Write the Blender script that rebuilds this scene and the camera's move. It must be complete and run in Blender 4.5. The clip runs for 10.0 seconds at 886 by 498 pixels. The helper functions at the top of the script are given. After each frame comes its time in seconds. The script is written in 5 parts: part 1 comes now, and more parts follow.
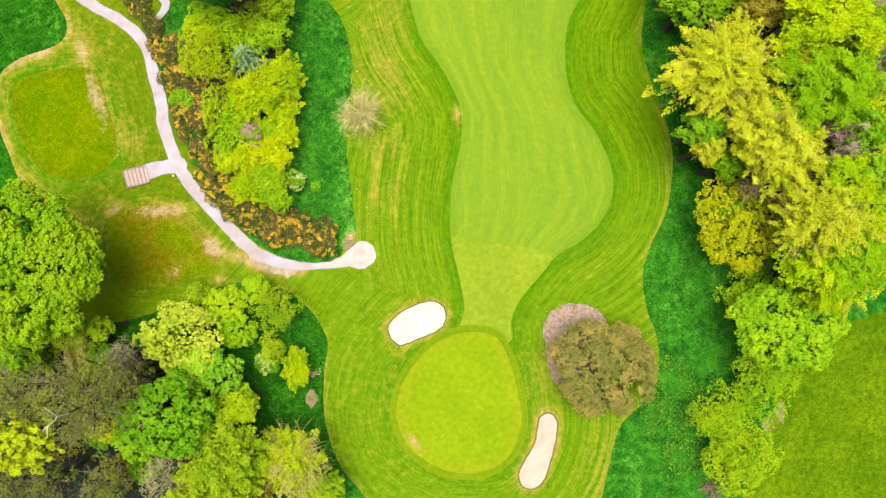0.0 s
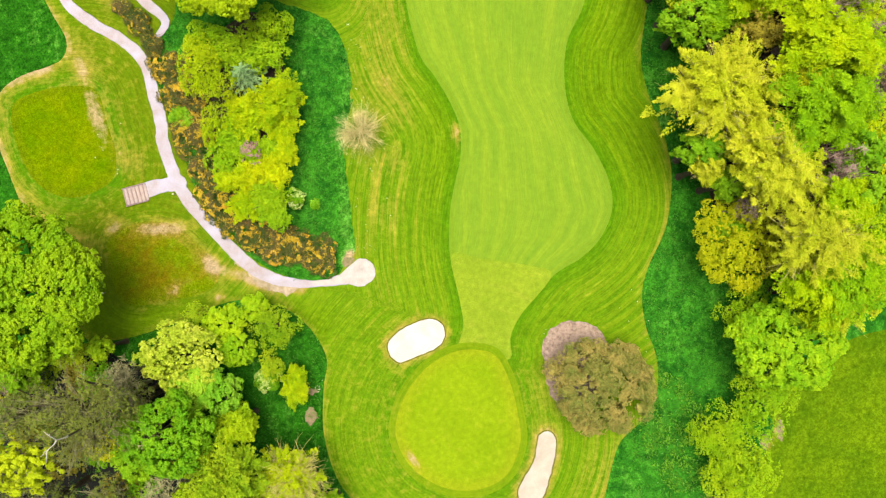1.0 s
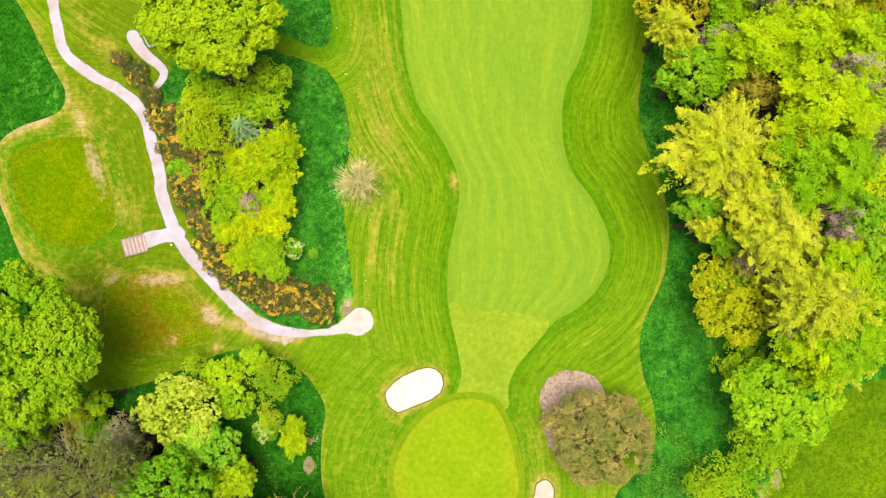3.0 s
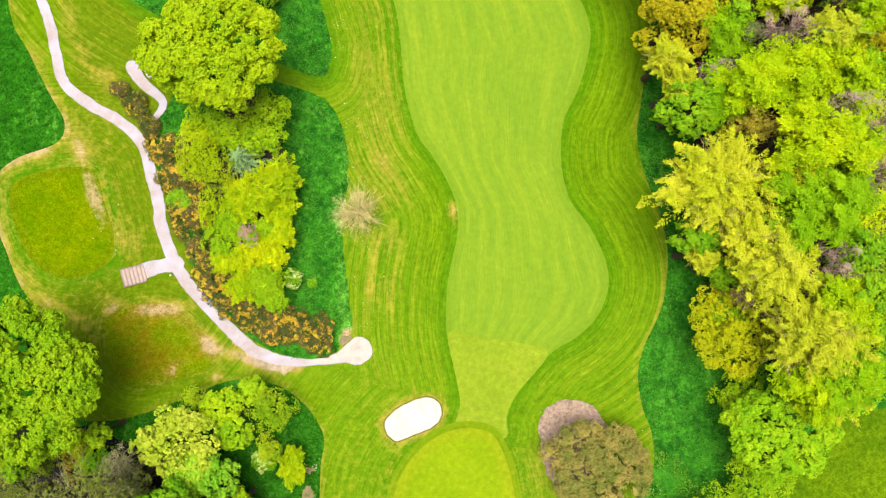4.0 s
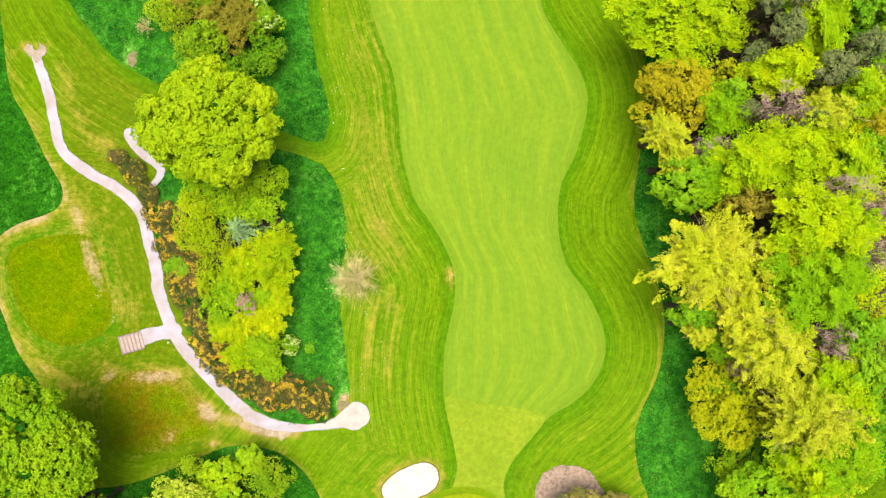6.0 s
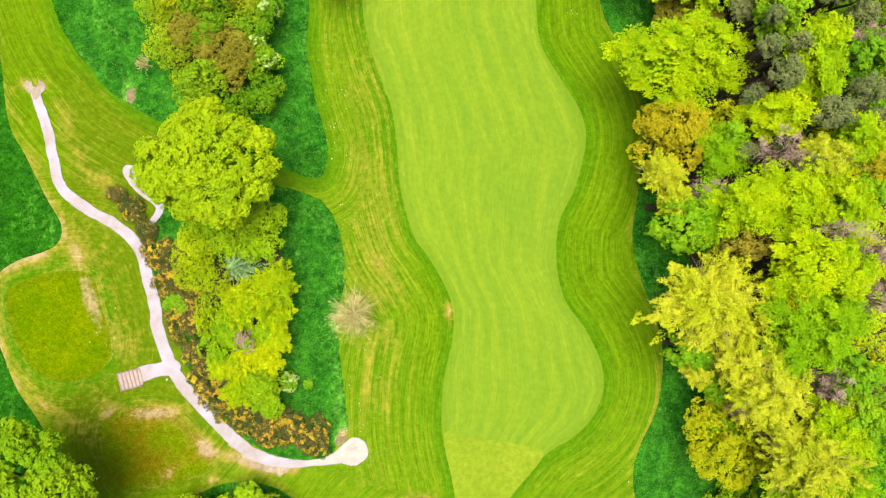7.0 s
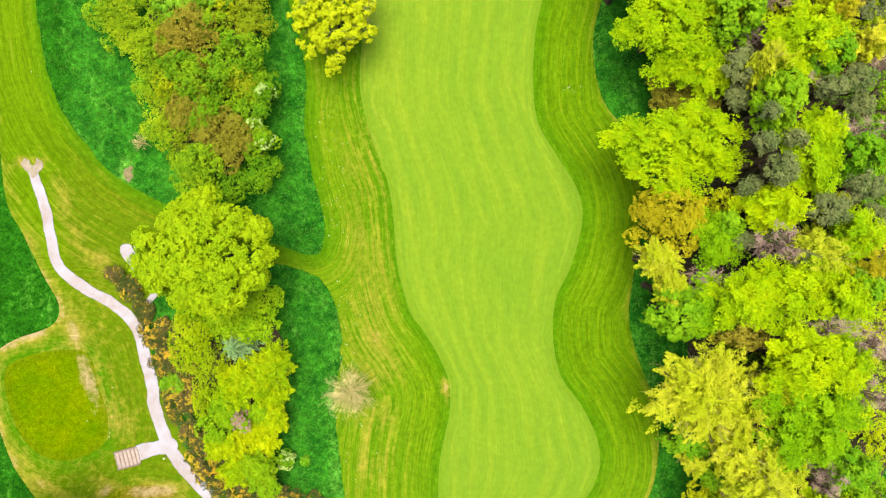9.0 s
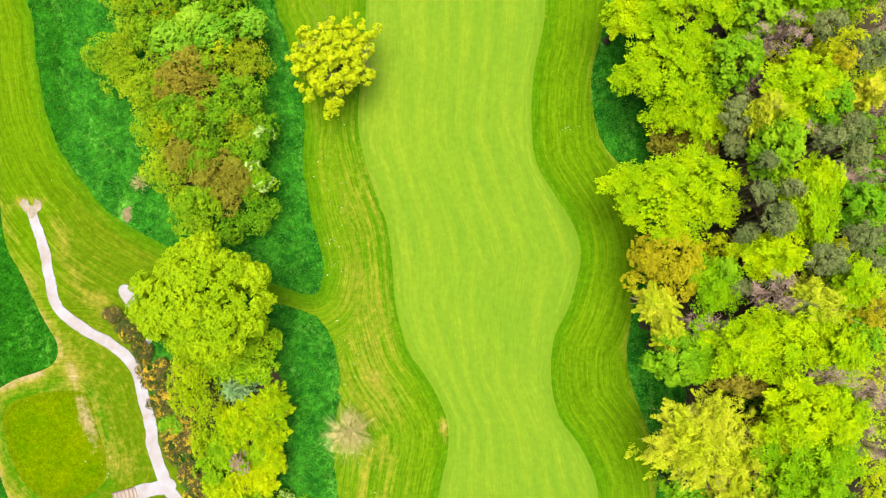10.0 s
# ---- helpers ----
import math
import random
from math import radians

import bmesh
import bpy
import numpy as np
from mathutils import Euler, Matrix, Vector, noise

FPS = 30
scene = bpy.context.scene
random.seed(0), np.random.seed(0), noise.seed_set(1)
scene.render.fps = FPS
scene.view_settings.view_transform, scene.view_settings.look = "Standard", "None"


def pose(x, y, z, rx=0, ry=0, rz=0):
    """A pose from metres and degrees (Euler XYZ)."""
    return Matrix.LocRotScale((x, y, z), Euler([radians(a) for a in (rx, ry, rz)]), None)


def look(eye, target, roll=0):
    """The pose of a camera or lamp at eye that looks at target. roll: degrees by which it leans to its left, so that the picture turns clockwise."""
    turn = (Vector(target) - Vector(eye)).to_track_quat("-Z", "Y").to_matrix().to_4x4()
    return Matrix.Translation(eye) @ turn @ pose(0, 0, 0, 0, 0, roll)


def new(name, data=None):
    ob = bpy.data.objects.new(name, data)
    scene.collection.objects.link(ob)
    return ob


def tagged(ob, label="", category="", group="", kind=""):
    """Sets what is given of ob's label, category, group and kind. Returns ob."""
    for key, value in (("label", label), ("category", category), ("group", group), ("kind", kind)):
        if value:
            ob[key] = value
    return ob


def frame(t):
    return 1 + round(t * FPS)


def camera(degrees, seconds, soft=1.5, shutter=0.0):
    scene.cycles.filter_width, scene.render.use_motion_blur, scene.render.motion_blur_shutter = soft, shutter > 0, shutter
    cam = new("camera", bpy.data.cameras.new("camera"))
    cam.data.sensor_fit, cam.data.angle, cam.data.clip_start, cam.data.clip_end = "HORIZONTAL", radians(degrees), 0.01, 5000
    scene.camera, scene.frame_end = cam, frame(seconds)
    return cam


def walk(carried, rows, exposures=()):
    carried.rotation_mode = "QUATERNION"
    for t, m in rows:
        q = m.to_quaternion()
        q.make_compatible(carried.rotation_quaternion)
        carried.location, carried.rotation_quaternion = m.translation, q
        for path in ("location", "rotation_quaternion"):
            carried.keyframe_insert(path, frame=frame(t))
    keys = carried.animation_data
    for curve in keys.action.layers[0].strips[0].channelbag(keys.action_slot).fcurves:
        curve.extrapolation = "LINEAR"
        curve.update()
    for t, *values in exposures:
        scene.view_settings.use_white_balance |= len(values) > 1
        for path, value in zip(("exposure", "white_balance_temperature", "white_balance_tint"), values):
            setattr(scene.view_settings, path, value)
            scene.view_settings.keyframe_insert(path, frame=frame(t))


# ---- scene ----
cam = camera(62.3, 10.0, 1.3)
# seconds, east, north, height, turn of a drone that looks straight down
ROWS = [
    (0.0, 0.000, 0.000, 105.000, 0.000),
    (0.5, 0.054, 1.155, 105.056, 0.005),
    (1.0, 0.113, 2.536, 105.111, 0.010),
    (1.5, 0.177, 4.104, 105.167, 0.016),
    (2.0, 0.246, 5.829, 105.223, 0.023),
    (2.5, 0.320, 7.688, 105.279, 0.030),
    (3.0, 0.398, 9.663, 105.334, 0.038),
    (3.5, 0.481, 11.739, 105.390, 0.047),
    (4.0, 0.567, 13.907, 105.446, 0.056),
    (4.5, 0.657, 16.160, 105.502, 0.066),
    (5.0, 0.750, 18.496, 105.557, 0.077),
    (5.5, 0.847, 20.911, 105.613, 0.088),
    (6.0, 0.947, 23.404, 105.669, 0.100),
    (6.5, 1.049, 25.973, 105.725, 0.113),
    (7.0, 1.154, 28.617, 105.780, 0.126),
    (7.5, 1.261, 31.331, 105.836, 0.140),
    (8.0, 1.370, 34.110, 105.892, 0.155),
    (8.5, 1.480, 36.944, 105.948, 0.170),
    (9.0, 1.593, 39.820, 106.003, 0.186),
    (9.5, 1.706, 42.721, 106.059, 0.202),
    (10.0, 1.821, 45.623, 106.115, 0.220),
]
walk(cam, [(t, pose(x, y, z, 0, 0, turn)) for t, x, y, z, turn in ROWS], exposures=[(0, 2.5, 7150, 2), (5, 2.54, 7150, 2), (7, 2.54, 7150, 1), (9, 2.54, 7150, -3), (10, 2.54, 7150, -6)])

# ---- sky and sun: thin high cloud ----
world = bpy.data.worlds.new("sky")
scene.world = world
world.use_nodes = True
sky = world.node_tree.nodes.new("ShaderNodeTexSky")
sky.sky_type, sky.sun_disc = "NISHITA", False
sky.sun_elevation, sky.sun_rotation = radians(84.9), radians(336)
sky.air_density, sky.dust_density, sky.ozone_density = 1.0, 6.0, 0.6
world.node_tree.nodes["Background"].inputs["Strength"].default_value = 0.056
world.node_tree.links.new(sky.outputs[0], world.node_tree.nodes["Background"].inputs["Color"])
sun = new("sun", bpy.data.lights.new("sun", "SUN"))
sun.data.energy, sun.data.angle, sun.data.color = 2.05, radians(36), (1.0, 0.94, 0.82)
sun.matrix_world = look((-4, 9, 110), (0, 0, 0))


# ---- materials ----
def shader(name, rough=0.85, spec=0.25):
    m = bpy.data.materials.new(name)
    m.use_nodes = True
    b = m.node_tree.nodes["Principled BSDF"]
    b.inputs["Roughness"].default_value = rough
    b.inputs["Specular IOR Level"].default_value = spec
    return m, m.node_tree.nodes, m.node_tree.links, b


def attribute(nodes, name):
    a = nodes.new("ShaderNodeAttribute")
    a.attribute_name = name
    return a.outputs["Fac"]


def number(nodes, links, op, a, b):
    n = nodes.new("ShaderNodeMath")
    n.operation = op
    for slot, v in zip(n.inputs, (a, b)):
        if isinstance(v, (int, float)):
            slot.default_value = v
        else:
            links.new(v, slot)
    return n.outputs[0]


def blend(nodes, links, fac, a, b, mode="MIX"):
    n = nodes.new("ShaderNodeMix")
    n.data_type, n.blend_type = "RGBA", mode
    for slot, v in ((n.inputs[0], fac), (n.inputs[6], a), (n.inputs[7], b)):
        if isinstance(v, (int, float)):
            slot.default_value = v
        elif isinstance(v, tuple):
            slot.default_value = (*v, 1)
        else:
            links.new(v, slot)
    return n.outputs[2]


def ramp(nodes, links, v, lo, hi):
    n = nodes.new("ShaderNodeMapRange")
    n.inputs["From Min"].default_value, n.inputs["From Max"].default_value = lo, hi
    links.new(v, n.inputs["Value"])
    return n.outputs[0]


def cloud(nodes, links, scale, detail=4.0, vector=None, rough=0.6, dist=0.0):
    n = nodes.new("ShaderNodeTexNoise")
    n.inputs["Scale"].default_value, n.inputs["Detail"].default_value = scale, detail
    n.inputs["Roughness"].default_value, n.inputs["Distortion"].default_value = rough, dist
    if vector is None:
        vector = nodes.new("ShaderNodeNewGeometry").outputs["Position"]
    links.new(vector, n.inputs["Vector"])
    return n.outputs["Fac"]


def grass(name, base, deep, straw, stripes=0.5, across=1.6, straw_lo=0.55, tone=0.5, fine=7.0, lump=0.25, mottle=0.4, bands=0.0, band_width=2.2, edge=None, edge_width=2.2, coarse=None, cuts=0.0, lush=None):
    """Mown or rough turf: two greens, streaks of straw that follow the mower, mottling and worn patches."""
    m, nodes, links, b = shader(name, 1.0, 0.0)
    d, s, worn = attribute(nodes, "across"), attribute(nodes, "along"), attribute(nodes, "worn")
    v = nodes.new("ShaderNodeCombineXYZ")
    links.new(number(nodes, links, "MULTIPLY", d, across), v.inputs[0])
    links.new(number(nodes, links, "MULTIPLY", s, 0.07), v.inputs[1])
    lines = cloud(nodes, links, 1.0, 4.0, v.outputs[0], 0.7, 0.15)
    mid = cloud(nodes, links, lump, 6.0, None, 0.65, 0.3)
    small = cloud(nodes, links, fine, 2.0, None, 0.7)
    if stripes >= 0.5:
        drawn = nodes.new("ShaderNodeCombineXYZ")
        links.new(number(nodes, links, "MULTIPLY", d, 4.2), drawn.inputs[0])
        links.new(number(nodes, links, "MULTIPLY", s, 0.3), drawn.inputs[1])
        small = number(nodes, links, "ADD", number(nodes, links, "MULTIPLY", small, 0.35), number(nodes, links, "MULTIPLY", cloud(nodes, links, 1.0, 3.0, drawn.outputs[0], 0.75), 0.65))
    clump = cloud(nodes, links, 1.3, 4.0, None, 0.65)
    calm = attribute(nodes, "calm")
    lines = number(nodes, links, "ADD", number(nodes, links, "MULTIPLY", lines, number(nodes, links, "SUBTRACT", 1.0, calm)), number(nodes, links, "MULTIPLY", cloud(nodes, links, 0.8, 4.0, None, 0.6, 0.5), calm))
    mixed = number(nodes, links, "ADD", number(nodes, links, "MULTIPLY", lines, stripes), number(nodes, links, "MULTIPLY", mid, 1 - stripes))
    c = blend(nodes, links, ramp(nodes, links, mixed, 0.36, 0.62), deep, base)
    if coarse:
        c = blend(nodes, links, number(nodes, links, "MULTIPLY", attribute(nodes, "coarse"), 0.75), c, blend(nodes, links, ramp(nodes, links, mixed, 0.36, 0.62), (0.034, 0.064, 0.0026), coarse))
    if lush:
        rich = blend(nodes, links, ramp(nodes, links, mixed, 0.36, 0.62), tuple(0.62 * q for q in lush), lush)
        c = blend(nodes, links, number(nodes, links, "MULTIPLY", attribute(nodes, "lush"), ramp_to(nodes, links, cloud(nodes, links, 0.07, 3.0, None, 0.5), 0.55, 1.0)), c, rich)
    if bands:
        wave = number(nodes, links, "SINE", number(nodes, links, "MULTIPLY", d, 2 * math.pi / band_width), 0)
        c = blend(nodes, links, number(nodes, links, "MULTIPLY", ramp(nodes, links, wave, -0.7, 0.7), number(nodes, links, "MULTIPLY", number(nodes, links, "MULTIPLY", ramp(nodes, links, mid, 0.3, 0.65), attribute(nodes, "striped")), bands)), c, deep)
    if edge:
        shift = number(nodes, links, "ADD", attribute(nodes, "edge"), number(nodes, links, "MULTIPLY", number(nodes, links, "SUBTRACT", lines, 0.5), 3.0))
        c = blend(nodes, links, number(nodes, links, "MULTIPLY", ramp(nodes, links, shift, edge_width, 0.1), 0.85), c, edge)
    if cuts:
        rim = attribute(nodes, "edge")
        line = number(nodes, links, "SINE", number(nodes, links, "MULTIPLY", rim, 2 * math.pi / 0.85), 0)
        c = blend(nodes, links, number(nodes, links, "MULTIPLY", number(nodes, links, "MULTIPLY", ramp(nodes, links, line, 0.1, 0.9), ramp(nodes, links, rim, 2.6, 0.8)), cuts), c, deep)
    dry = number(nodes, links, "ADD", number(nodes, links, "ADD", number(nodes, links, "MULTIPLY", lines, 0.7), number(nodes, links, "MULTIPLY", clump, 0.3)), number(nodes, links, "MULTIPLY", worn, 0.32))
    c = blend(nodes, links, ramp(nodes, links, dry, straw_lo, straw_lo + 0.28), c, straw)
    bare = number(nodes, links, "ADD", number(nodes, links, "MULTIPLY", clump, 1.2), worn)
    c = blend(nodes, links, ramp(nodes, links, bare, 1.45, 2.1), c, (0.155, 0.122, 0.078))
    c = blend(nodes, links, mottle, c, blend(nodes, links, ramp(nodes, links, clump, 0.3, 0.7), (0.45, 0.50, 0.50), (1.5, 1.4, 1.3)), "MULTIPLY")
    c = blend(nodes, links, tone, c, blend(nodes, links, ramp(nodes, links, small, 0.3, 0.72), (0.4, 0.4, 0.4), (1.45, 1.4, 1.35)), "MULTIPLY")
    links.new(c, b.inputs["Base Color"])
    bump = nodes.new("ShaderNodeBump")
    bump.inputs["Strength"].default_value, bump.inputs["Distance"].default_value = 0.6, 0.10
    links.new(small, bump.inputs["Height"])
    links.new(bump.outputs[0], b.inputs["Normal"])
    return m


def earthy(name, light, dark, scale=1.2, fine=14.0, rough=0.9, bump_by=0.03):
    m, nodes, links, b = shader(name, rough, 0.06)
    big, small = cloud(nodes, links, scale, 4.0, None, 0.6, 0.4), cloud(nodes, links, fine, 3.0, None, 0.7)
    c = blend(nodes, links, ramp(nodes, links, big, 0.35, 0.7), light, dark)
    c = blend(nodes, links, 0.45, c, blend(nodes, links, ramp(nodes, links, small, 0.25, 0.75), (0.6, 0.6, 0.6), (1.2, 1.2, 1.2)), "MULTIPLY")
    links.new(c, b.inputs["Base Color"])
    bump = nodes.new("ShaderNodeBump")
    bump.inputs["Strength"].default_value, bump.inputs["Distance"].default_value = 0.6, bump_by
    links.new(small, bump.inputs["Height"])
    links.new(bump.outputs[0], b.inputs["Normal"])
    return m


def leafy(name, base, deep, tip, glow=0.38):
    """Leaves: each leaf has its own tone, each tree a slight tint; thin leaves let light through."""
    m, nodes, links, b = shader(name, 0.7, 0.08)
    geo, info = nodes.new("ShaderNodeNewGeometry"), nodes.new("ShaderNodeObjectInfo")
    own = geo.outputs["Random Per Island"]
    patch = number(nodes, links, "ADD", number(nodes, links, "MULTIPLY", cloud(nodes, links, 0.3, 2.0), 0.6), number(nodes, links, "MULTIPLY", cloud(nodes, links, 1.4, 2.0), 0.4))
    c = blend(nodes, links, ramp_to(nodes, links, own, 0.35, 1.0), deep, base)
    c = blend(nodes, links, number(nodes, links, "MULTIPLY", ramp(nodes, links, patch, 0.42, 0.62), 0.85), c, tip)
    hue = nodes.new("ShaderNodeHueSaturation")
    links.new(ramp_to(nodes, links, info.outputs["Random"], 0.489, 0.510), hue.inputs["Hue"])
    links.new(ramp_to(nodes, links, info.outputs["Random"], 1.09, 0.91), hue.inputs["Value"])
    links.new(c, hue.inputs["Color"])
    links.new(hue.outputs[0], b.inputs["Base Color"])
    thin, both = nodes.new("ShaderNodeBsdfTranslucent"), nodes.new("ShaderNodeMixShader")
    links.new(hue.outputs[0], thin.inputs["Color"])
    both.inputs[0].default_value = glow
    links.new(b.outputs[0], both.inputs[1])
    links.new(thin.outputs[0], both.inputs[2])
    links.new(both.outputs[0], nodes["Material Output"].inputs["Surface"])
    return m


def ramp_to(nodes, links, v, lo, hi):
    n = nodes.new("ShaderNodeMapRange")
    n.inputs["To Min"].default_value, n.inputs["To Max"].default_value = lo, hi
    links.new(v, n.inputs["Value"])
    return n.outputs[0]


M = {
    "rough": grass("rough_turf", (0.0180, 0.092, 0.0080), (0.0056, 0.042, 0.0044), (0.052, 0.150, 0.022), 0.0, 0.4, 0.54, 0.95, 4.5, 0.45, 0.85, lush=(0.0086, 0.055, 0.0034)),
    "mown": grass("mown_turf", (0.068, 0.110, 0.0050), (0.033, 0.080, 0.0030), (0.125, 0.110, 0.018), 0.78, 1.5, 0.585, 0.60, 5.0, 0.10, 0.34, 0.50, 1.35, (0.028, 0.078, 0.0026), 2.4, (0.046, 0.066, 0.0028), lush=(0.056, 0.108, 0.0032)),
    "fairway": grass("fairway_turf", (0.088, 0.128, 0.0110), (0.059, 0.108, 0.0095), (0.108, 0.122, 0.017), 0.7, 0.7, 0.60, 0.26, 7.0, 0.06, 0.18, 0.8, 2.9, (0.058, 0.098, 0.007), 1.1, None, 0.9),
    "approach": grass("approach_turf", (0.092, 0.128, 0.0110), (0.072, 0.112, 0.0085), (0.112, 0.118, 0.018), 0.2, 0.9, 0.56, 0.25, 7.0, 0.12, 0.30),
    "green": grass("putting_turf", (0.092, 0.134, 0.0055), (0.070, 0.115, 0.0040), (0.125, 0.115, 0.012), 0.25, 1.0, 0.62, 0.34, 9.0, 0.12, 0.30, 0.0, 2.0, (0.096, 0.120, 0.006)),
    "collar": grass("collar_turf", (0.068, 0.104, 0.0045), (0.050, 0.090, 0.0035), (0.10, 0.10, 0.013), 0.5, 2.2, 0.6, 0.35, 8.0, 0.12, 0.25),
    "tee": grass("tee_turf", (0.060, 0.084, 0.0016), (0.033, 0.069, 0.0012), (0.090, 0.082, 0.006), 0.05, 0.8, 0.72, 0.5, 5.0, 0.16, 0.42, 0.0, 2.0, (0.048, 0.070, 0.0020), 1.6),
    "tee_worn": grass("worn_tee_turf", (0.050, 0.080, 0.0020), (0.078, 0.060, 0.0030), (0.110, 0.080, 0.016), 0.0, 0.8, 0.62, 0.6, 5.0, 0.20, 0.42, 0.0, 2.0, (0.048, 0.078, 0.0018)),
    "field": grass("field_turf", (0.050, 0.088, 0.0030), (0.026, 0.058, 0.0022), (0.092, 0.088, 0.012), 0.3, 0.5, 0.62, 0.6, 4.0, 0.12, 0.6),
    "litter": earthy("leaf_litter", (0.036, 0.027, 0.017), (0.015, 0.013, 0.008), 0.5, 5.0, 0.95, 0.1),
    # leaf litter with the tall trees' deep shade put into its colour
    "shaded_litter": earthy("leaf_litter_in_shade", (0.011, 0.011, 0.010), (0.005, 0.006, 0.006), 0.5, 5.0, 0.95, 0.1),
    "sand": earthy("bunker_sand", (0.264, 0.254, 0.248), (0.222, 0.200, 0.188), 0.4, 9.0, 0.95, 0.02),
    "sand_worn": earthy("grey_sand", (0.240, 0.222, 0.205), (0.140, 0.108, 0.094), 0.13, 9.0, 0.95, 0.02),
    "lip": earthy("cut_turf", (0.085, 0.082, 0.016), (0.045, 0.052, 0.008), 1.5, 9.0),
    "path_sand": earthy("path_sand", (0.200, 0.187, 0.192), (0.165, 0.146, 0.148), 0.8, 7.0),
    "gravel": earthy("path_gravel", (0.182, 0.174, 0.230), (0.152, 0.124, 0.134), 0.35, 8.0),
    "earth_pale": earthy("pale_bare_earth", (0.190, 0.154, 0.122), (0.105, 0.082, 0.046), 1.1, 5.0),
    "scrape": earthy("bare_scrape", (0.120, 0.085, 0.062), (0.050, 0.062, 0.016), 1.6, 5.0),
    "path_pink": earthy("pinkish_grit", (0.165, 0.135, 0.125), (0.105, 0.085, 0.060), 1.1, 6.0),
    "mulch": earthy("bark_mulch", (0.165, 0.122, 0.106), (0.075, 0.052, 0.044), 2.0, 5.0, 0.95, 0.12),
    "wood": earthy("weathered_timber", (0.150, 0.108, 0.108), (0.105, 0.074, 0.074), 2.0, 20.0, 0.8, 0.01),
    "tread": earthy("gravel_tread", (0.185, 0.150, 0.150), (0.150, 0.115, 0.115), 1.5, 12.0),
    "weed": leafy("weed_leaves", (0.065, 0.185, 0.014), (0.026, 0.105, 0.009), (0.10, 0.215, 0.018), 0.3),
    "white_paint": earthy("white_paint", (0.26, 0.26, 0.26), (0.22, 0.22, 0.215), 1.0, 8.0, 0.6, 0.003),
    "bark": earthy("bark", (0.052, 0.043, 0.027), (0.026, 0.021, 0.013), 2.0, 12.0),
    "twig": earthy("grey_twigs", (0.215, 0.150, 0.140), (0.110, 0.072, 0.062), 1.0, 10.0),
    "twig_grey": earthy("grey_green_twigs", (0.190, 0.180, 0.095), (0.100, 0.094, 0.050), 1.0, 10.0),
    "twig_blond": earthy("blond_twigs", (0.36, 0.32, 0.12), (0.25, 0.21, 0.07), 1.0, 10.0),
    "twig_straw": earthy("straw_twigs", (0.43, 0.36, 0.18), (0.31, 0.25, 0.12), 1.0, 10.0),
    "deadwood": earthy("bleached_deadwood", (0.36, 0.34, 0.31), (0.26, 0.24, 0.22), 2.0, 10.0),
    "petal_white": earthy("daisy_petals", (0.27, 0.29, 0.20), (0.20, 0.23, 0.13), 3.0, 10.0),
    "blade": leafy("grass_blades", (0.026, 0.110, 0.009), (0.008, 0.050, 0.005), (0.05, 0.13, 0.011), 0.3),
    "oak": leafy("oak_leaves", (0.190, 0.280, 0.005), (0.105, 0.180, 0.004), (0.250, 0.320, 0.007), 0.38),
    "oak_green": leafy("green_oak_leaves", (0.098, 0.212, 0.004), (0.046, 0.128, 0.003), (0.142, 0.240, 0.006), 0.38),
    "fresh": leafy("fresh_leaves", (0.150, 0.275, 0.006), (0.075, 0.165, 0.004), (0.21, 0.305, 0.008), 0.38),
    "lime": leafy("lime_leaves", (0.092, 0.218, 0.005), (0.044, 0.125, 0.004), (0.150, 0.265, 0.008), 0.38),
    "copse": leafy("copse_leaves", (0.080, 0.192, 0.005), (0.026, 0.078, 0.004), (0.165, 0.268, 0.008), 0.38),
    "maple": leafy("maple_leaves", (0.205, 0.310, 0.005), (0.115, 0.200, 0.004), (0.325, 0.370, 0.007), 0.42),
    "beech": leafy("beech_leaves", (0.198, 0.316, 0.0045), (0.104, 0.205, 0.0035), (0.286, 0.364, 0.006)),
    "beech_deep": leafy("green_beech_leaves", (0.138, 0.272, 0.0045), (0.072, 0.170, 0.0035), (0.200, 0.320, 0.006)),
    "larch": leafy("larch_needles", (0.298, 0.350, 0.012), (0.182, 0.232, 0.008), (0.385, 0.385, 0.028)),
    "olive": leafy("olive_leaves", (0.238, 0.285, 0.006), (0.125, 0.168, 0.005), (0.30, 0.315, 0.009), 0.38),
    "bronze": leafy("bronze_leaves", (0.190, 0.160, 0.018), (0.085, 0.078, 0.009), (0.21, 0.195, 0.020), 0.38),
    "sycamore": leafy("sycamore_leaves", (0.130, 0.275, 0.006), (0.055, 0.150, 0.004), (0.215, 0.330, 0.009), 0.38),
    "hazel": leafy("hazel_leaves", (0.148, 0.248, 0.007), (0.074, 0.150, 0.005), (0.22, 0.285, 0.010), 0.38),
    "cream": leafy("cream_leaves", (0.225, 0.310, 0.020), (0.120, 0.192, 0.010), (0.31, 0.360, 0.042), 0.38),
    "holm": leafy("olive_brown_leaves", (0.106, 0.122, 0.024), (0.042, 0.054, 0.011), (0.188, 0.146, 0.042), 0.25),
    "orange": leafy("amber_leaves", (0.300, 0.250, 0.010), (0.190, 0.160, 0.006), (0.33, 0.29, 0.012), 0.38),
    "grey": leafy("grey_buds", (0.090, 0.104, 0.020), (0.042, 0.050, 0.011), (0.105, 0.138, 0.018), 0.35),
    "pale": leafy("pale_leaves", (0.125, 0.272, 0.012), (0.062, 0.165, 0.007), (0.190, 0.320, 0.022), 0.38),
    "white_flower": leafy("white_petals", (0.230, 0.330, 0.080), (0.130, 0.220, 0.040), (0.32, 0.39, 0.15), 0.3),
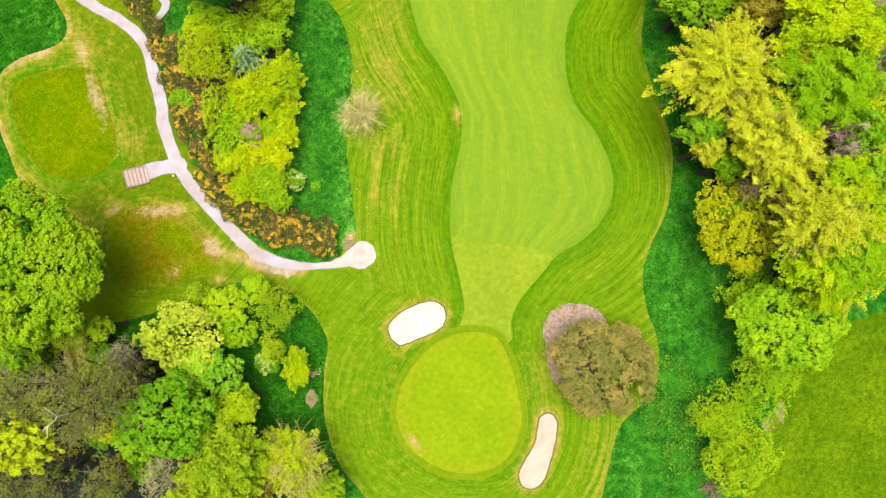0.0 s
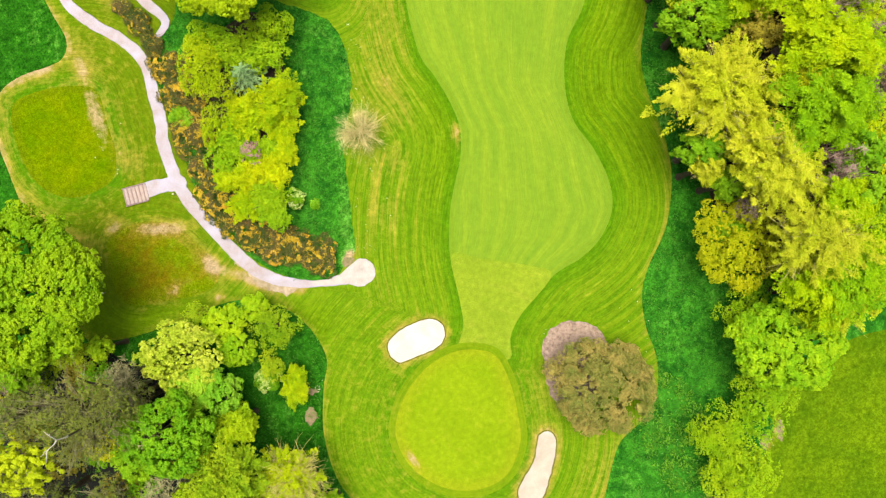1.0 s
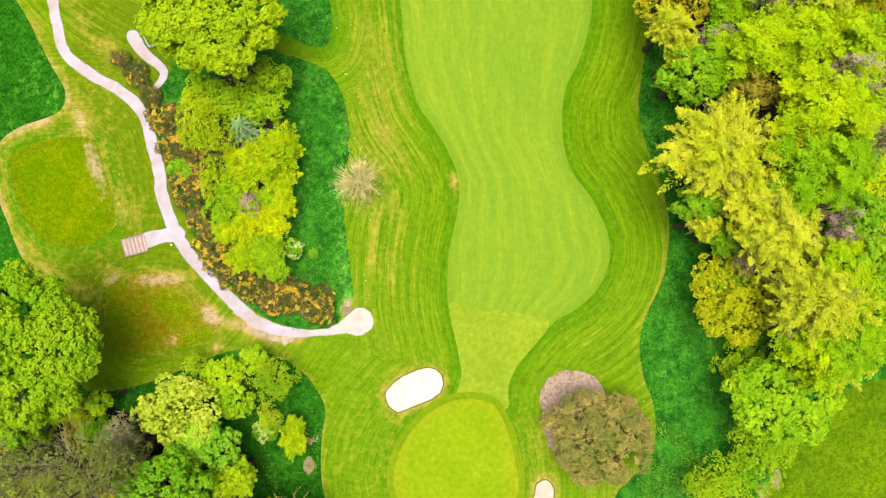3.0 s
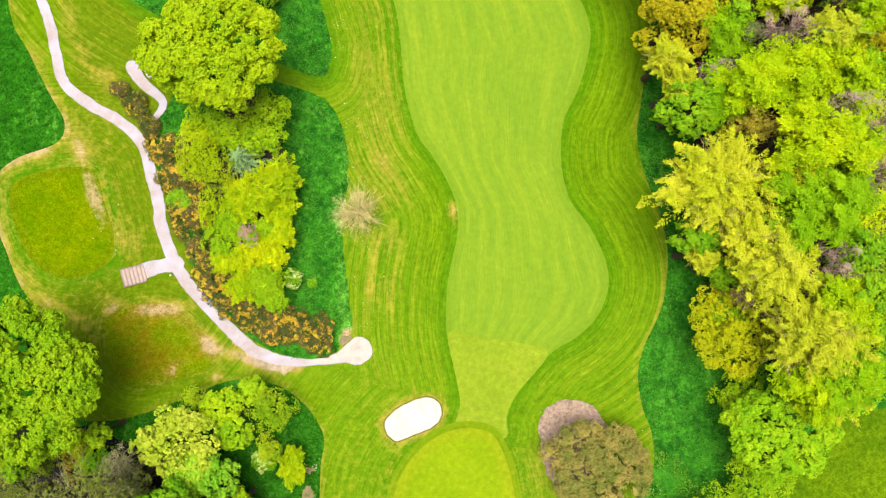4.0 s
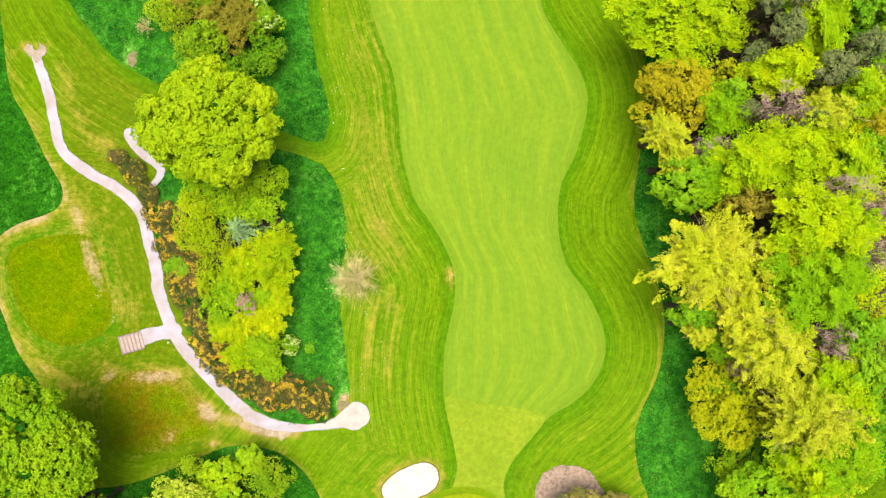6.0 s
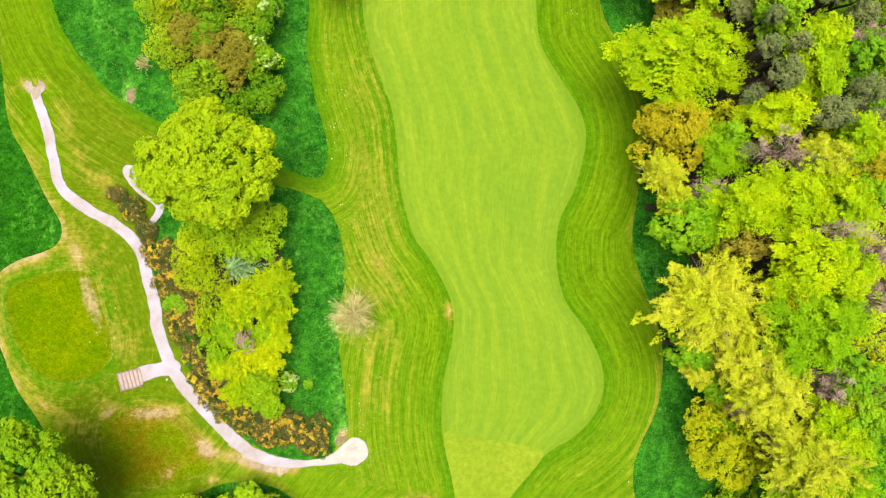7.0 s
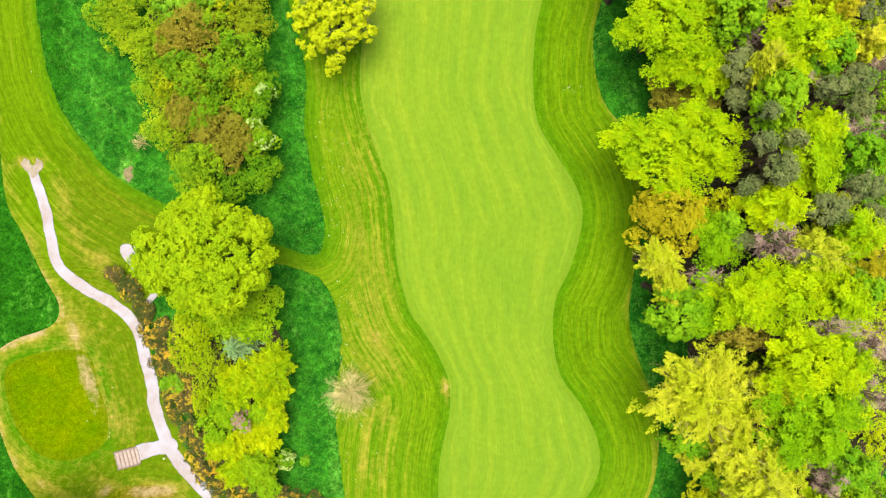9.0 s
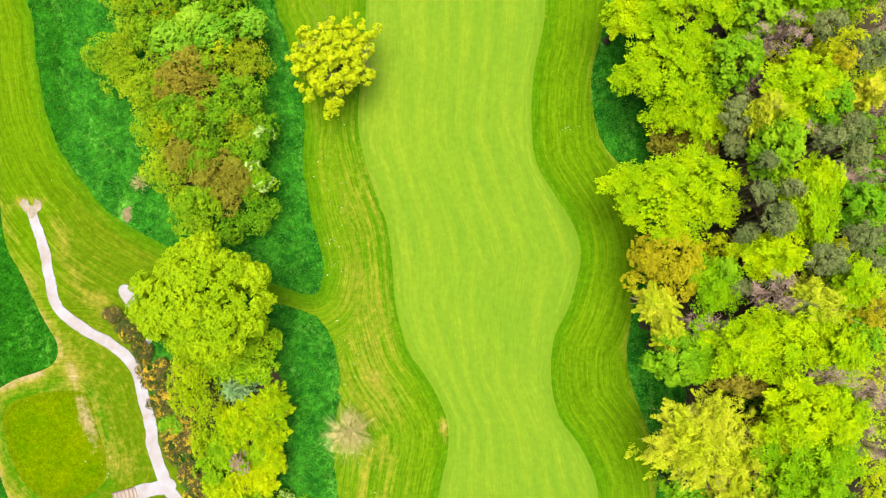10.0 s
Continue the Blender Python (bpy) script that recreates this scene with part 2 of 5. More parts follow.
    "mauve": leafy("mauve_petals", (0.200, 0.115, 0.110), (0.110, 0.065, 0.055), (0.25, 0.17, 0.14), 0.3),
    "moss": leafy("moss_green_leaves", (0.165, 0.222, 0.007), (0.080, 0.122, 0.005), (0.21, 0.25, 0.010), 0.38),
    "yellow": leafy("yellow_leaves", (0.255, 0.310, 0.007), (0.160, 0.212, 0.005), (0.310, 0.345, 0.010), 0.38),
    "pine": leafy("pine_needles", (0.078, 0.104, 0.034), (0.036, 0.052, 0.016), (0.125, 0.135, 0.052), 0.2),
    "spruce": leafy("blue_spruce_needles", (0.115, 0.200, 0.080), (0.050, 0.105, 0.040), (0.165, 0.250, 0.110), 0.2),
    "gorse": leafy("gorse_spines", (0.046, 0.064, 0.012), (0.016, 0.025, 0.006), (0.092, 0.062, 0.024), 0.2),
    "gorse_flower": leafy("gorse_petals", (0.335, 0.222, 0.018), (0.215, 0.125, 0.012), (0.40, 0.29, 0.028), 0.3),
}

# ---- the plan, in metres ----
MOWN_EAST = [
    (20.7, -43.6), (22.7, -35.7), (24.4, -28.3), (25.7, -24.9), (28.8, -21.8), (30.8, -17.7), (30.7, -12.9), (29.3, -8.8),
    (28.7, -4), (29.7, 0.1), (32.2, 5.8), (33, 12.3), (32.2, 18), (29.8, 24.5), (28.6, 30.2), (29.3, 36.3), (30.3, 45),
    (30.2, 49.9), (28.6, 56.5), (25.3, 60.6), (23.7, 65.6), (23.4, 71.3), (24.8, 77.1), (25.6, 82), (26, 96),
]
MOWN_WEST = [
    (-69.4, 95), (-66.5, 81.2), (-63.6, 65), (-62, 54.4), (-60.5, 46.3), (-57.8, 41.5), (-54.9, 35.9), (-52.7, 31.9),
    (-53.1, 29.4), (-54.9, 28.2), (-58.9, 26.8), (-61.7, 24.8), (-62.8, 21.8), (-62.3, 17.5), (-60.8, 13.5), (-58.9, 8.8),
    (-55.7, 4), (-52.1, -3.1), (-50.2, -9.7), (-47, -10.3), (-43, -9.7), (-38.4, -8.2), (-34.5, -6.6), (-30.7, -5.1),
    (-27.6, -4.7), (-22.9, -5.8), (-19.4, -8.4), (-17.3, -11.3), (-16.5, -13.8), (-17, -17.7), (-16.9, -24.2), (-14.9, -30.7),
    (-10.8, -36.3), (-9.2, -43.6),
]
ROUGH_A = [
    (-12.6, 2.4), (-14.1, 1.3), (-14.7, -0.9), (-18.2, -2), (-23, -1.1), (-27.7, 1.8), (-30.6, 5.7), (-34.4, 10.4),
    (-36.7, 16.8), (-39, 23.1), (-40.7, 28.3), (-40.6, 31.3), (-37.8, 34.7), (-36.7, 39.1), (-29.3, 39.7), (-22.3, 37.7),
    (-19.1, 36.7), (-16.2, 35.2), (-14, 31.4), (-13.2, 27.4), (-13.3, 24.1), (-12.9, 24.2), (-13.8, 20.5), (-14.2, 16.9),
    (-13.8, 12.4), (-13.1, 6.6),
]
ROUGH_B = [
    (-35.8, 45.1), (-42.1, 48.2), (-46.3, 51), (-51.4, 56.9), (-54.5, 62.6), (-56.1, 69.1), (-57, 76.4), (-57.4, 95.1),
    (-24.6, 95.7), (-22.9, 81.8), (-21.3, 76.9), (-19.2, 69.5), (-18.4, 63.8), (-18.7, 58), (-17.5, 50.6), (-16.1, 45.6),
    (-15.7, 41.5), (-17, 39), (-19.9, 39.5), (-23.9, 40.9), (-29.4, 43.1),
]
FAIRWAY = [
    (-9.9, 96.2), (-9.6, 82.1), (-10, 73.8), (-10.7, 65.5), (-10.2, 60.6), (-8.5, 54.8), (-6.4, 49), (-5.6, 43.2),
    (-5.1, 37.4), (-3.3, 30.8), (-1.1, 27.6), (1.3, 23.5), (2.6, 19.8), (2.6, 15.7), (1.7, 11.6), (1.1, 7.5), (1.1, 1.7),
    (2.5, -4.8), (3, -8.5), (2.3, -12.2), (5.3, -13.4), (9.8, -13.2), (9.8, -10.5), (11.2, -7.2), (16, -1.4), (20.1, 1.3),
    (22.9, 4.2), (24.5, 8.2), (24.1, 12.3), (21.9, 17), (18.9, 21.3), (17.7, 26.8), (18.1, 32.6), (20.3, 37.5), (21.9, 44.1),
    (21.1, 48.7), (18.4, 53.2), (15.5, 58.2), (14.7, 63.9), (15, 71.4), (16.2, 77.2), (16.7, 82.1), (16.8, 96.2),
]
GREEN = [
    (4.7, -11.9), (7.8, -12.9), (9.8, -16.8), (10.9, -21.4), (11.2, -25), (9.8, -29.1), (7, -31.4), (2.9, -32.1), (-1.1, -31.1),
    (-4.8, -28.3), (-6.6, -24.4), (-6.3, -20.8), (-4.6, -17.2), (-1.8, -14.1), (1.5, -12.3),
]
BUNKER_A = [
    (-7.6, -10.5), (-5.9, -9), (-3.4, -7.8), (-1.3, -7.5), (0.2, -8.5), (0.3, -10.5), (-1.1, -11.9), (-4, -13.1), (-6, -13.8),
    (-7.4, -13), (-7.9, -11.6),
]
BUNKER_B = [
    (13.9, -24), (15.2, -23.5), (16.3, -24.4), (16.4, -26.2), (15.8, -29.1), (14.7, -32.7), (13.4, -34.2), (11.7, -34.2),
    (10.8, -32.7), (11.5, -30.5), (13, -28.1), (13.5, -25.7),
]
MULCH = [
    (14.5, -11.3), (16.3, -8.4), (19.2, -7.8), (22.2, -8.7), (23.8, -10.9), (24.4, -13.7), (22.3, -17.7), (19.1, -20.2),
    (16.3, -19.3), (14.9, -16.1),
]
TEE_1 = [
    (-60.3, 22.2), (-57.3, 24.4), (-51.8, 25.4), (-48.4, 24.6), (-46.9, 19.9), (-45.7, 15.5), (-46.6, 11.8), (-51.8, 9.7),
    (-56.5, 11.5), (-59.3, 16.3),
]
TEE_2 = [
    (-46.6, 4.2), (-42.3, 6.3), (-37.6, 5.8), (-33.8, 2.6), (-31.6, -0.7), (-32.9, -3.3), (-39.1, -4.9), (-44.2, -5.1),
    (-46.5, -1.1),
]
FIELD = [
    (40.6, -45.3), (42.6, -35.7), (45.4, -29.1), (47.4, -23.4), (48.9, -17.7), (55.5, -12.1), (63.5, -9), (82.2, -7.2),
    (82.2, -45.3),
]
APPROACH = [
    (1.4, 1.7), (5.4, 1.2), (12.7, 0.1), (15.8, -1.3), (11.2, -7.1), (9.7, -10.5), (9.6, -13.2), (5.3, -13.2), (2.4, -12.1),
    (3.1, -8.5), (2.5, -4.8),
]
PATH_END = [
    (-18.5, -2), (-16.2, -1.8), (-14.5, -0.9), (-13.3, 0.2), (-12, 1.1), (-10.7, 0.9), (-9.8, -0.2), (-9.8, -1.6),
    (-10.7, -2.4), (-11.7, -2.9), (-14, -2.5), (-16.6, -2.6), (-18.5, -2.6),
]
PATH_START = [
    (-60, 51.8), (-59.3, 52.7), (-58.4, 52.7), (-57.7, 51.7), (-56.7, 50.7), (-56, 49.5), (-56.4, 48.2), (-57.5, 48.5),
    (-58.5, 49.8), (-59.4, 50.7),
]
PATH_START_SPUR = [
    (-57, 51.3), (-56.5, 52.3), (-55.8, 52.3), (-55.7, 51.3), (-56.2, 50.7), (-56.8, 50.3),
]
VERGE = [
    (-30.4, 1.7), (-28.8, 0.1), (-27.3, -1.2), (-25.9, -2.7), (-24.1, -3.5), (-22.6, -4), (-21.2, -3.5), (-20.6, -2.7),
    (-22.6, -1.7), (-25.3, -0.6), (-28.1, 1.4),
]
VERGE_END = [
    (-15, 1.4), (-14.1, 2.2), (-12.6, 2), (-12.1, 1.2), (-12.9, 0.4), (-14, -0.4), (-14.9, 0.1),
]
PATH_MAIN = [
    (-57.2, 51), (-56.3, 48.9), (-55, 45.5), (-54, 41.5), (-52.6, 37.1), (-48.9, 34.1), (-44.9, 31.8), (-41.8, 28.7),
    (-40.6, 24.7), (-39.4, 19.9), (-39.3, 17.9), (-38.2, 14.2), (-37, 11.4), (-34.7, 8), (-31.7, 4.6), (-28.8, 1.4),
    (-25.5, -1.1), (-21.4, -2.3), (-17.4, -2.2), (-14, -1.8), (-11.8, -1.1),
]
PATH_STEPS = [
    (-37, 11.8), (-39.2, 11.5), (-41.4, 10.8),
]
PATH_SIDE = [
    (-43.3, 39.6), (-42.6, 38.5), (-41.6, 37.1), (-39.7, 35.6), (-38.9, 34.4), (-39.3, 33.2), (-40.1, 32.2), (-40.9, 31.2),
]
GORSE_LINE = [
    (-39.3, 28.7), (-38.5, 25.5), (-37, 21.1), (-35.8, 16.6), (-35, 14.4), (-33.4, 10.5), (-31.9, 7.7), (-28.5, 4.1),
    (-24.6, 2.3), (-20.6, 1.3), (-16.6, 0.1),
]
# trees: east, north, radius, height and, where the crown is not round, its length east to west over that north to south
OAKS = [
    (-28.6, 39.1, 8.0, 17), (-49.9, -2.2, 9.2, 21),
]
GREENS_A = [
    (-23.2, 33, 2.6, 8), (-23.2, 29.4, 2.5, 7.5), (-25.7, 31.5, 2.3, 8), (-22.4, 6.6, 1.7, 5), (-29.9, 14.8, 2.6, 5),
    (-53.7, -13.7, 2.2, 12), (-44.3, -10.4, 1.5, 10), (-29.3, -7.6, 2.9, 7), (-25.4, -5.5, 1.9, 6),
    (-27.8, -10.8, 2.4, 7), (-33.9, -20.8, 5.2, 16, 1.1), (-38.8, -23.9, 3.3, 12), (-31.8, -21.5, 3.3, 12),
    (-41.5, -19.2, 3, 9), (32, 31.7, 4.1, 17, 1.2), (36.9, 10.9, 1.9, 14), (50, 14, 2.9, 23),
]
GREENS_B = [
    (50.4, 8.7, 2.9, 23), (33.7, 15.3, 3, 15, 1.3), (39.2, 4.7, 3, 9), (37.9, 69, 3.4, 20), (42, 58.1, 3.3, 23, 0.8),
    (37.2, 43.4, 1.4, 17), (51.5, 51.2, 2.6, 23), (47.6, 63.2, 2.9, 23), (51.3, 35.1, 2.7, 22), (-32.2, 49.6, 3.2, 7),
    (-28.2, 48.6, 2.9, 7), (-24, 50.6, 3, 7), (-34.5, 52.2, 2.4, 6), (-25.8, 66.1, 3.4, 8), (-32.2, 63, 3.3, 7.5),
    (-30.2, 61.1, 3.1, 7.5), (-25.1, 59.2, 3.3, 7.5),
]
GREENS_C = [
    (-24.1, 62.8, 2.8, 7), (-30.1, 70.7, 2.8, 8), (-24.1, 54.5, 2.8, 7), (-31.2, 51.3, 2.8, 7), (-28.2, 63.8, 2.9, 7.5),
    (-34.2, 64.5, 2.4, 7.5), (-31.4, 57.6, 2.5, 6.5), (-33.5, 74.5, 3.1, 8), (-28.6, 79, 3.6, 9),
    (-32.4, 80.4, 3.8, 9), (-37.9, 75.2, 2.7, 8), (-36.9, 79.5, 3.3, 9), (-32, 85, 4.1, 9), (-37.6, 85.6, 4, 9),
    (-27.1, 85.2, 3.9, 9),
]
BEECHES_NORTH = [(36.5, 77.5, 4.5, 18), (30, 78.5, 5, 18), (47.5, 78.5, 4.2, 20), (25.5, 76, 3.4, 16)]
GREENS_D = [(40.8, 75.2, 3.1, 19), (43.5, 80, 3.5, 19), (53, 79, 3.6, 20), (33, 83, 4, 18), (-30.2, 30.8, 3.0, 7.5), (-28.2, 28.4, 2.4, 6), (-25.8, 28.6, 2.2, 6), (-33.5, 31.5, 2.2, 5)]
GREENS = GREENS_A + GREENS_B + GREENS_C + GREENS_D
HAZELS = [
    (-32.2, 26.9, 3.8, 7, 0.8), (-31.4, 19.4, 2.2, 5, 0.6), (-47.9, -11.1, 2.5, 11), (-23.1, -8, 3.5, 7.5),
    (-23.5, -13.5, 2, 6), (-33, -17.2, 3.6, 9.5), (-33.3, -6.4, 1.8, 7), (43.3, -18.6, 3.6, 7), (38.3, -23.2, 3.6, 7),
    (41.2, -27, 3.5, 7.5), (39.8, -30.5, 3.1, 6.5), (41.2, -6.5, 2.6, 7), (-38.7, 66.1, 3.1, 7.5),
    (-38.2, 61.8, 2.9, 7), (-36.5, 56.6, 3.1, 7), (-44, 72.3, 3.1, 7, 1.3), (-25.1, 71.5, 2.9, 7.5),
    (-26.2, 62.4, 2.4, 7.8), (-42.4, 69.3, 2.7, 6), (-37.3, 69.5, 2.8, 7.5), (-41.1, 76, 2.9, 7.5),
    (-42.5, 81.3, 3.3, 8),
]
MAPLES = [
    (-22.3, 23.5, 3.9, 6.5), (-26.9, 20.9, 4.3, 6.5), (-22.3, 19.5, 3, 5.5), (-28.7, 17.7, 3.3, 5.5),
    (-21.7, 16, 2.2, 5), (-23.6, 13.1, 3.3, 5.5), (-27.2, 8.7, 3.1, 5.5), (-23.6, 8.9, 3.1, 5.5), (-29.5, 12, 2.2, 5),
    (-25.5, 14.8, 2.6, 4.5), (-27.2, 12.4, 2.4, 5), (-24.2, 16.4, 2.2, 5), (-20.4, -16.6, 2.8, 5.5, 0.75), (-26.5, -20.5, 3.4, 10), (-15, -32.3, 2.8, 8),
]
GREYS = [
    (-42.3, -16.9, 6.3, 23.5), (-51.6, -17.4, 3.9, 18), (-42.5, -29.4, 3.1, 14), (-49.6, -29.6, 2.8, 15),
    (-54.3, -30.6, 2.6, 14), (-39.3, -16.4, 2.7, 14),
]
CREAMS = [
    (-34.2, -11.8, 4.9, 10, 1.3),
]
PALES = [
    (-33.1, -16.4, 3, 10), (-29.2, -16.5, 3, 10), (-31.6, -14.8, 2.4, 9.5), (-35.1, 73.7, 3, 8.5),
    (-29.5, 74.9, 2.6, 8.5, 1.3), (-32, 76.3, 2.5, 8.5), (-24.7, 76.3, 2.3, 8),
]
YELLOWS = [
    (-51.3, -23.9, 4.3, 18, 1.35), (-13.3, 71.3, 6.5, 11, 1.08),
]
FEATHERED = [
    (-27.3, -26.7, 5.9, 16, 0.9), (-31.8, -30.7, 3.4, 15), (-26.2, -30.9, 3.6, 15),
]
BLONDS = [
    (-19.6, -27.4, 5.2, 13), (-16.9, -32.4, 3.4, 10),
]
SYCAMORES = [
    (45, -9.9, 6.6, 13, 1.2),
]
BARE_WOODS = [
    (-40.8, -13.6, 2.4, 12), (-40.8, -15.9, 2.9, 13), (-35, -29.2, 4.1, 13), (-36.5, -21.1, 1.6, 14),
    (46.9, 13.6, 1.3, 23), (47.5, 11.2, 1.2, 23), (40.1, 7.8, 1.9, 12),
    (42.5, 71.6, 3.2, 23, 1.5), (44.4, 51.7, 1.3, 22), (41.8, 40.4, 2.9, 24), (35.5, 35.9, 3.0, 18, 1.3),
    (47.6, 30.8, 2.4, 25, 1.9), (52.4, 28.4, 2.1, 24), (52.5, 22.8, 2.2, 24),
    (52.4, 54.9, 2.7, 20), (40.3, 66.9, 2.1, 17), (46.5, 60.6, 2, 21),
]
LARCHES = [
    (34.2, 22.1, 7.1, 21, 1.15), (40.1, 12.2, 5.8, 23), (45.4, 3.5, 6.2, 23), (37.1, 15.4, 3.5, 21), (34, 12.9, 2, 15), (49.5, -3.4, 4.2, 19),
    (30.9, 34.7, 2.8, 16), (39.7, 61.9, 2, 23, 0.6), (46.4, 39.2, 3.6, 23, 1.3), (29.6, 38.5, 3, 15),
    (52.5, 64.5, 2.6, 23), (40.5, 62.7, 2, 23),
]
OLIVES = [
    (39.1, 3.5, 5.9, 12), (38, 18.3, 3.2, 17), (43.4, 22.8, 2.7, 21), 
    (38.2, 46, 2.2, 15), (48.9, 69.8, 2.2, 23),
]
BEECHES = [
    (44.6, 26.5, 5.4, 24, 1.35), (44.8, 18.7, 5.4, 23), (47, -2, 5.2, 19),
    (49, -1.1, 5.2, 23), (47.7, 7.8, 3.6, 23), (37.7, 33.8, 3.7, 23, 1.1), (30.3, 68.8, 7, 18, 1.1),
    (31.4, 53, 7.3, 18, 1.4), (45.9, 50.7, 4, 23, 0.7),
    (41.9, 44.7, 3.5, 22, 1.2), (44.5, 65.3, 4.7, 24, 1.15), (50.3, 41.8, 2.9, 23), (36, 33.3, 4.4, 18, 1.3),
    (43.6, 35.4, 4.9, 23, 1.3), (48.9, 34.1, 3.6, 23), (36.6, 41.2, 3.3, 16), (46.9, 54, 2.9, 23), (35.4, 62.8, 3.4, 16, 0.9), (50.2, 26.2, 3.6, 22), (49.2, 20.6, 3.4, 22),
]
BRONZES = [
    (32.4, 61.2, 3.2, 9), (36, 60.2, 3.2, 10),
    (39.2, 30, 3.1, 20, 1.3), (-28.4, 54.8, 4.4, 8), (-33.4, 69.3, 4.2, 8.5), (-33.3, 58.7, 3.5, 7.5, 0.9),
    (-31.9, 64.1, 2.5, 7.5),
]
ORANGES = [
    (30.8, 43.7, 4.9, 16), (48.2, 67.9, 1.6, 24), (52.7, 38.8, 2.9, 23),
]
PINES = [
    (38.5, 62.4, 3.2, 18), (46.9, 58.9, 2, 23), (40, 56.1, 1.3, 22), (39.4, 52.5, 1.8, 22), (42.7, 53, 1.3, 22),
    (41.1, 49.1, 2.8, 23), (39.3, 47.7, 2, 18), (46.9, 44.6, 2.9, 23), (50.8, 47.3, 2.5, 23), (39.3, 41, 1.6, 16),
    (45.2, 38.8, 2.4, 21), (51.3, 68.8, 2.9, 24), (38.9, 59, 2.2, 15), (51.4, 60.4, 2.6, 20), (52.6, 57.6, 2.2, 18), (47.8, 72.6, 2.4, 21), (53.2, 44, 2.3, 20),
]


def smooth(v):
    v = np.clip(v, 0, 1)
    return v * v * (3 - 2 * v)


def relief(x, y):
    """The lie of the land: a shallow valley under the fairway, a bank under the tees."""
    x, y = np.asarray(x, float), np.asarray(y, float)
    return 2.4 * smooth((-x - 14) / 28) * (1 - 0.7 * smooth((y - 35) / 25)) - 1.5 * np.exp(-(x / 28) ** 2) * smooth((y + 18) / 26)


def curve(points, step=0.6, closed=True):
    """A smooth line through the plan's points."""
    p = np.array(points, float)
    q = np.vstack([p[-1:], p, p[:2]]) if closed else np.vstack([2 * p[0] - p[1], p, 2 * p[-1] - p[-2]])
    out = []
    for a, b, c, d in zip(q, q[1:], q[2:], q[3:]):
        n = max(1, int(np.linalg.norm(c - b) / step))
        t = (np.arange(n) / n)[:, None]
        out.append(0.5 * (2 * b + (c - a) * t + (2 * a - 5 * b + 4 * c - d) * t**2 + (3 * b - a - 3 * c + d) * t**3))
    return np.vstack(out + ([] if closed else [p[-1:]]))


def inside(p, ring):
    a, b = ring, np.roll(ring, -1, 0)
    hit = np.zeros(len(p), bool)
    for (ax, ay), (bx, by) in zip(a, b):
        if ay != by:
            hit ^= ((ay > p[:, 1]) != (by > p[:, 1])) & (p[:, 0] < (bx - ax) * (p[:, 1] - ay) / (by - ay) + ax)
    return hit


def nearest(p, lines):
    """Distance to the nearest of some lines, and the length along it there."""
    best, along, base = np.full(len(p), 1e9), np.zeros(len(p)), 0.0
    for line in lines:
        a, b = line, np.roll(line, -1, 0)
        size = np.linalg.norm(b - a, axis=1)
        at = base + np.concatenate([[0], np.cumsum(size)])
        for i in range(len(a)):
            if size[i] > 1e-6:
                u = (b[i] - a[i]) / size[i]
                t = np.clip((p - a[i]) @ u, 0, size[i])
                d = np.linalg.norm(p - a[i] - t[:, None] * u, axis=1)
                new_best = d < best
                best[new_best], along[new_best] = d[new_best], at[i] + t[new_best]
        base += 300
    return best, along


def unit(v):
    return v / np.maximum(1e-9, np.linalg.norm(v, axis=1))[:, None]


def uneven(p, scale, size, seed):
    """Shifts a line's points a little, as a mower or a spade would."""
    return np.array([[x + size * noise.noise((x * scale, y * scale, seed)), y + size * noise.noise((x * scale, y * scale, seed + 9))] for x, y in p])


def mesh(name, verts, faces, material, smooth_faces=True):
    me = bpy.data.meshes.new(name)
    me.from_pydata(np.asarray(verts).tolist(), [], faces if isinstance(faces, list) else faces.tolist())
    me.materials.append(material)
    if smooth_faces:
        me.polygons.foreach_set("use_smooth", np.ones(len(me.polygons), bool))
    return me


def store(me, name, values):
    me.attributes.new(name, "FLOAT", "POINT").data.foreach_set("value", np.asarray(values, np.float32))


# worn and dry ground: east, north, half length, half width, turn, strength
WEAR_TEES = [
    (-43.7, 50.6, 0.9, 1.3, 20, 1.5), (-58.6, 52.2, 1.3, 0.8, 15, 1.1), (-56.2, 52, 0.9, 0.7, 40, 1.1), (-53, 17, 15, 17, 0, 0.34),
    (-50, 45, 6, 14, 15, 0.14), (-49, 22, 8, 1.2, 105, 0.6), (-60, 26, 7, 1.1, 25, 0.3), (-62.5, 14, 8, 1.2, 100, 0.5),
    (-54, 6, 5, 1, -40, 0.45),
]
WEAR_PATH = [
    (-26.3, -2.3, 3.6, 0.6, -33, 1.5), (-21.3, -3.2, 2.2, 0.6, -5, 1.5), (-18.8, -21.2, 0.8, 1, 0, 1.7), (-38, 0, 10, 8, 20, 0.16),
    (-38.5, 5.6, 3.6, 1.1, 5, 1.0), (-46.2, 5.4, 1.2, 0.9, 40, 0.9), (-32.6, 0.4, 1.0, 1.8, 20, 0.7), (-37.5, -3.0, 1.6, 0.8, 40, 0.8), (-33, 0.5, 3.5, 1.5, -50, 0.6), (-31.5, -4.2, 0.6, 0.5, 0, 1.4), (-29, -1.5, 3, 0.9, -30, 0.8),
]
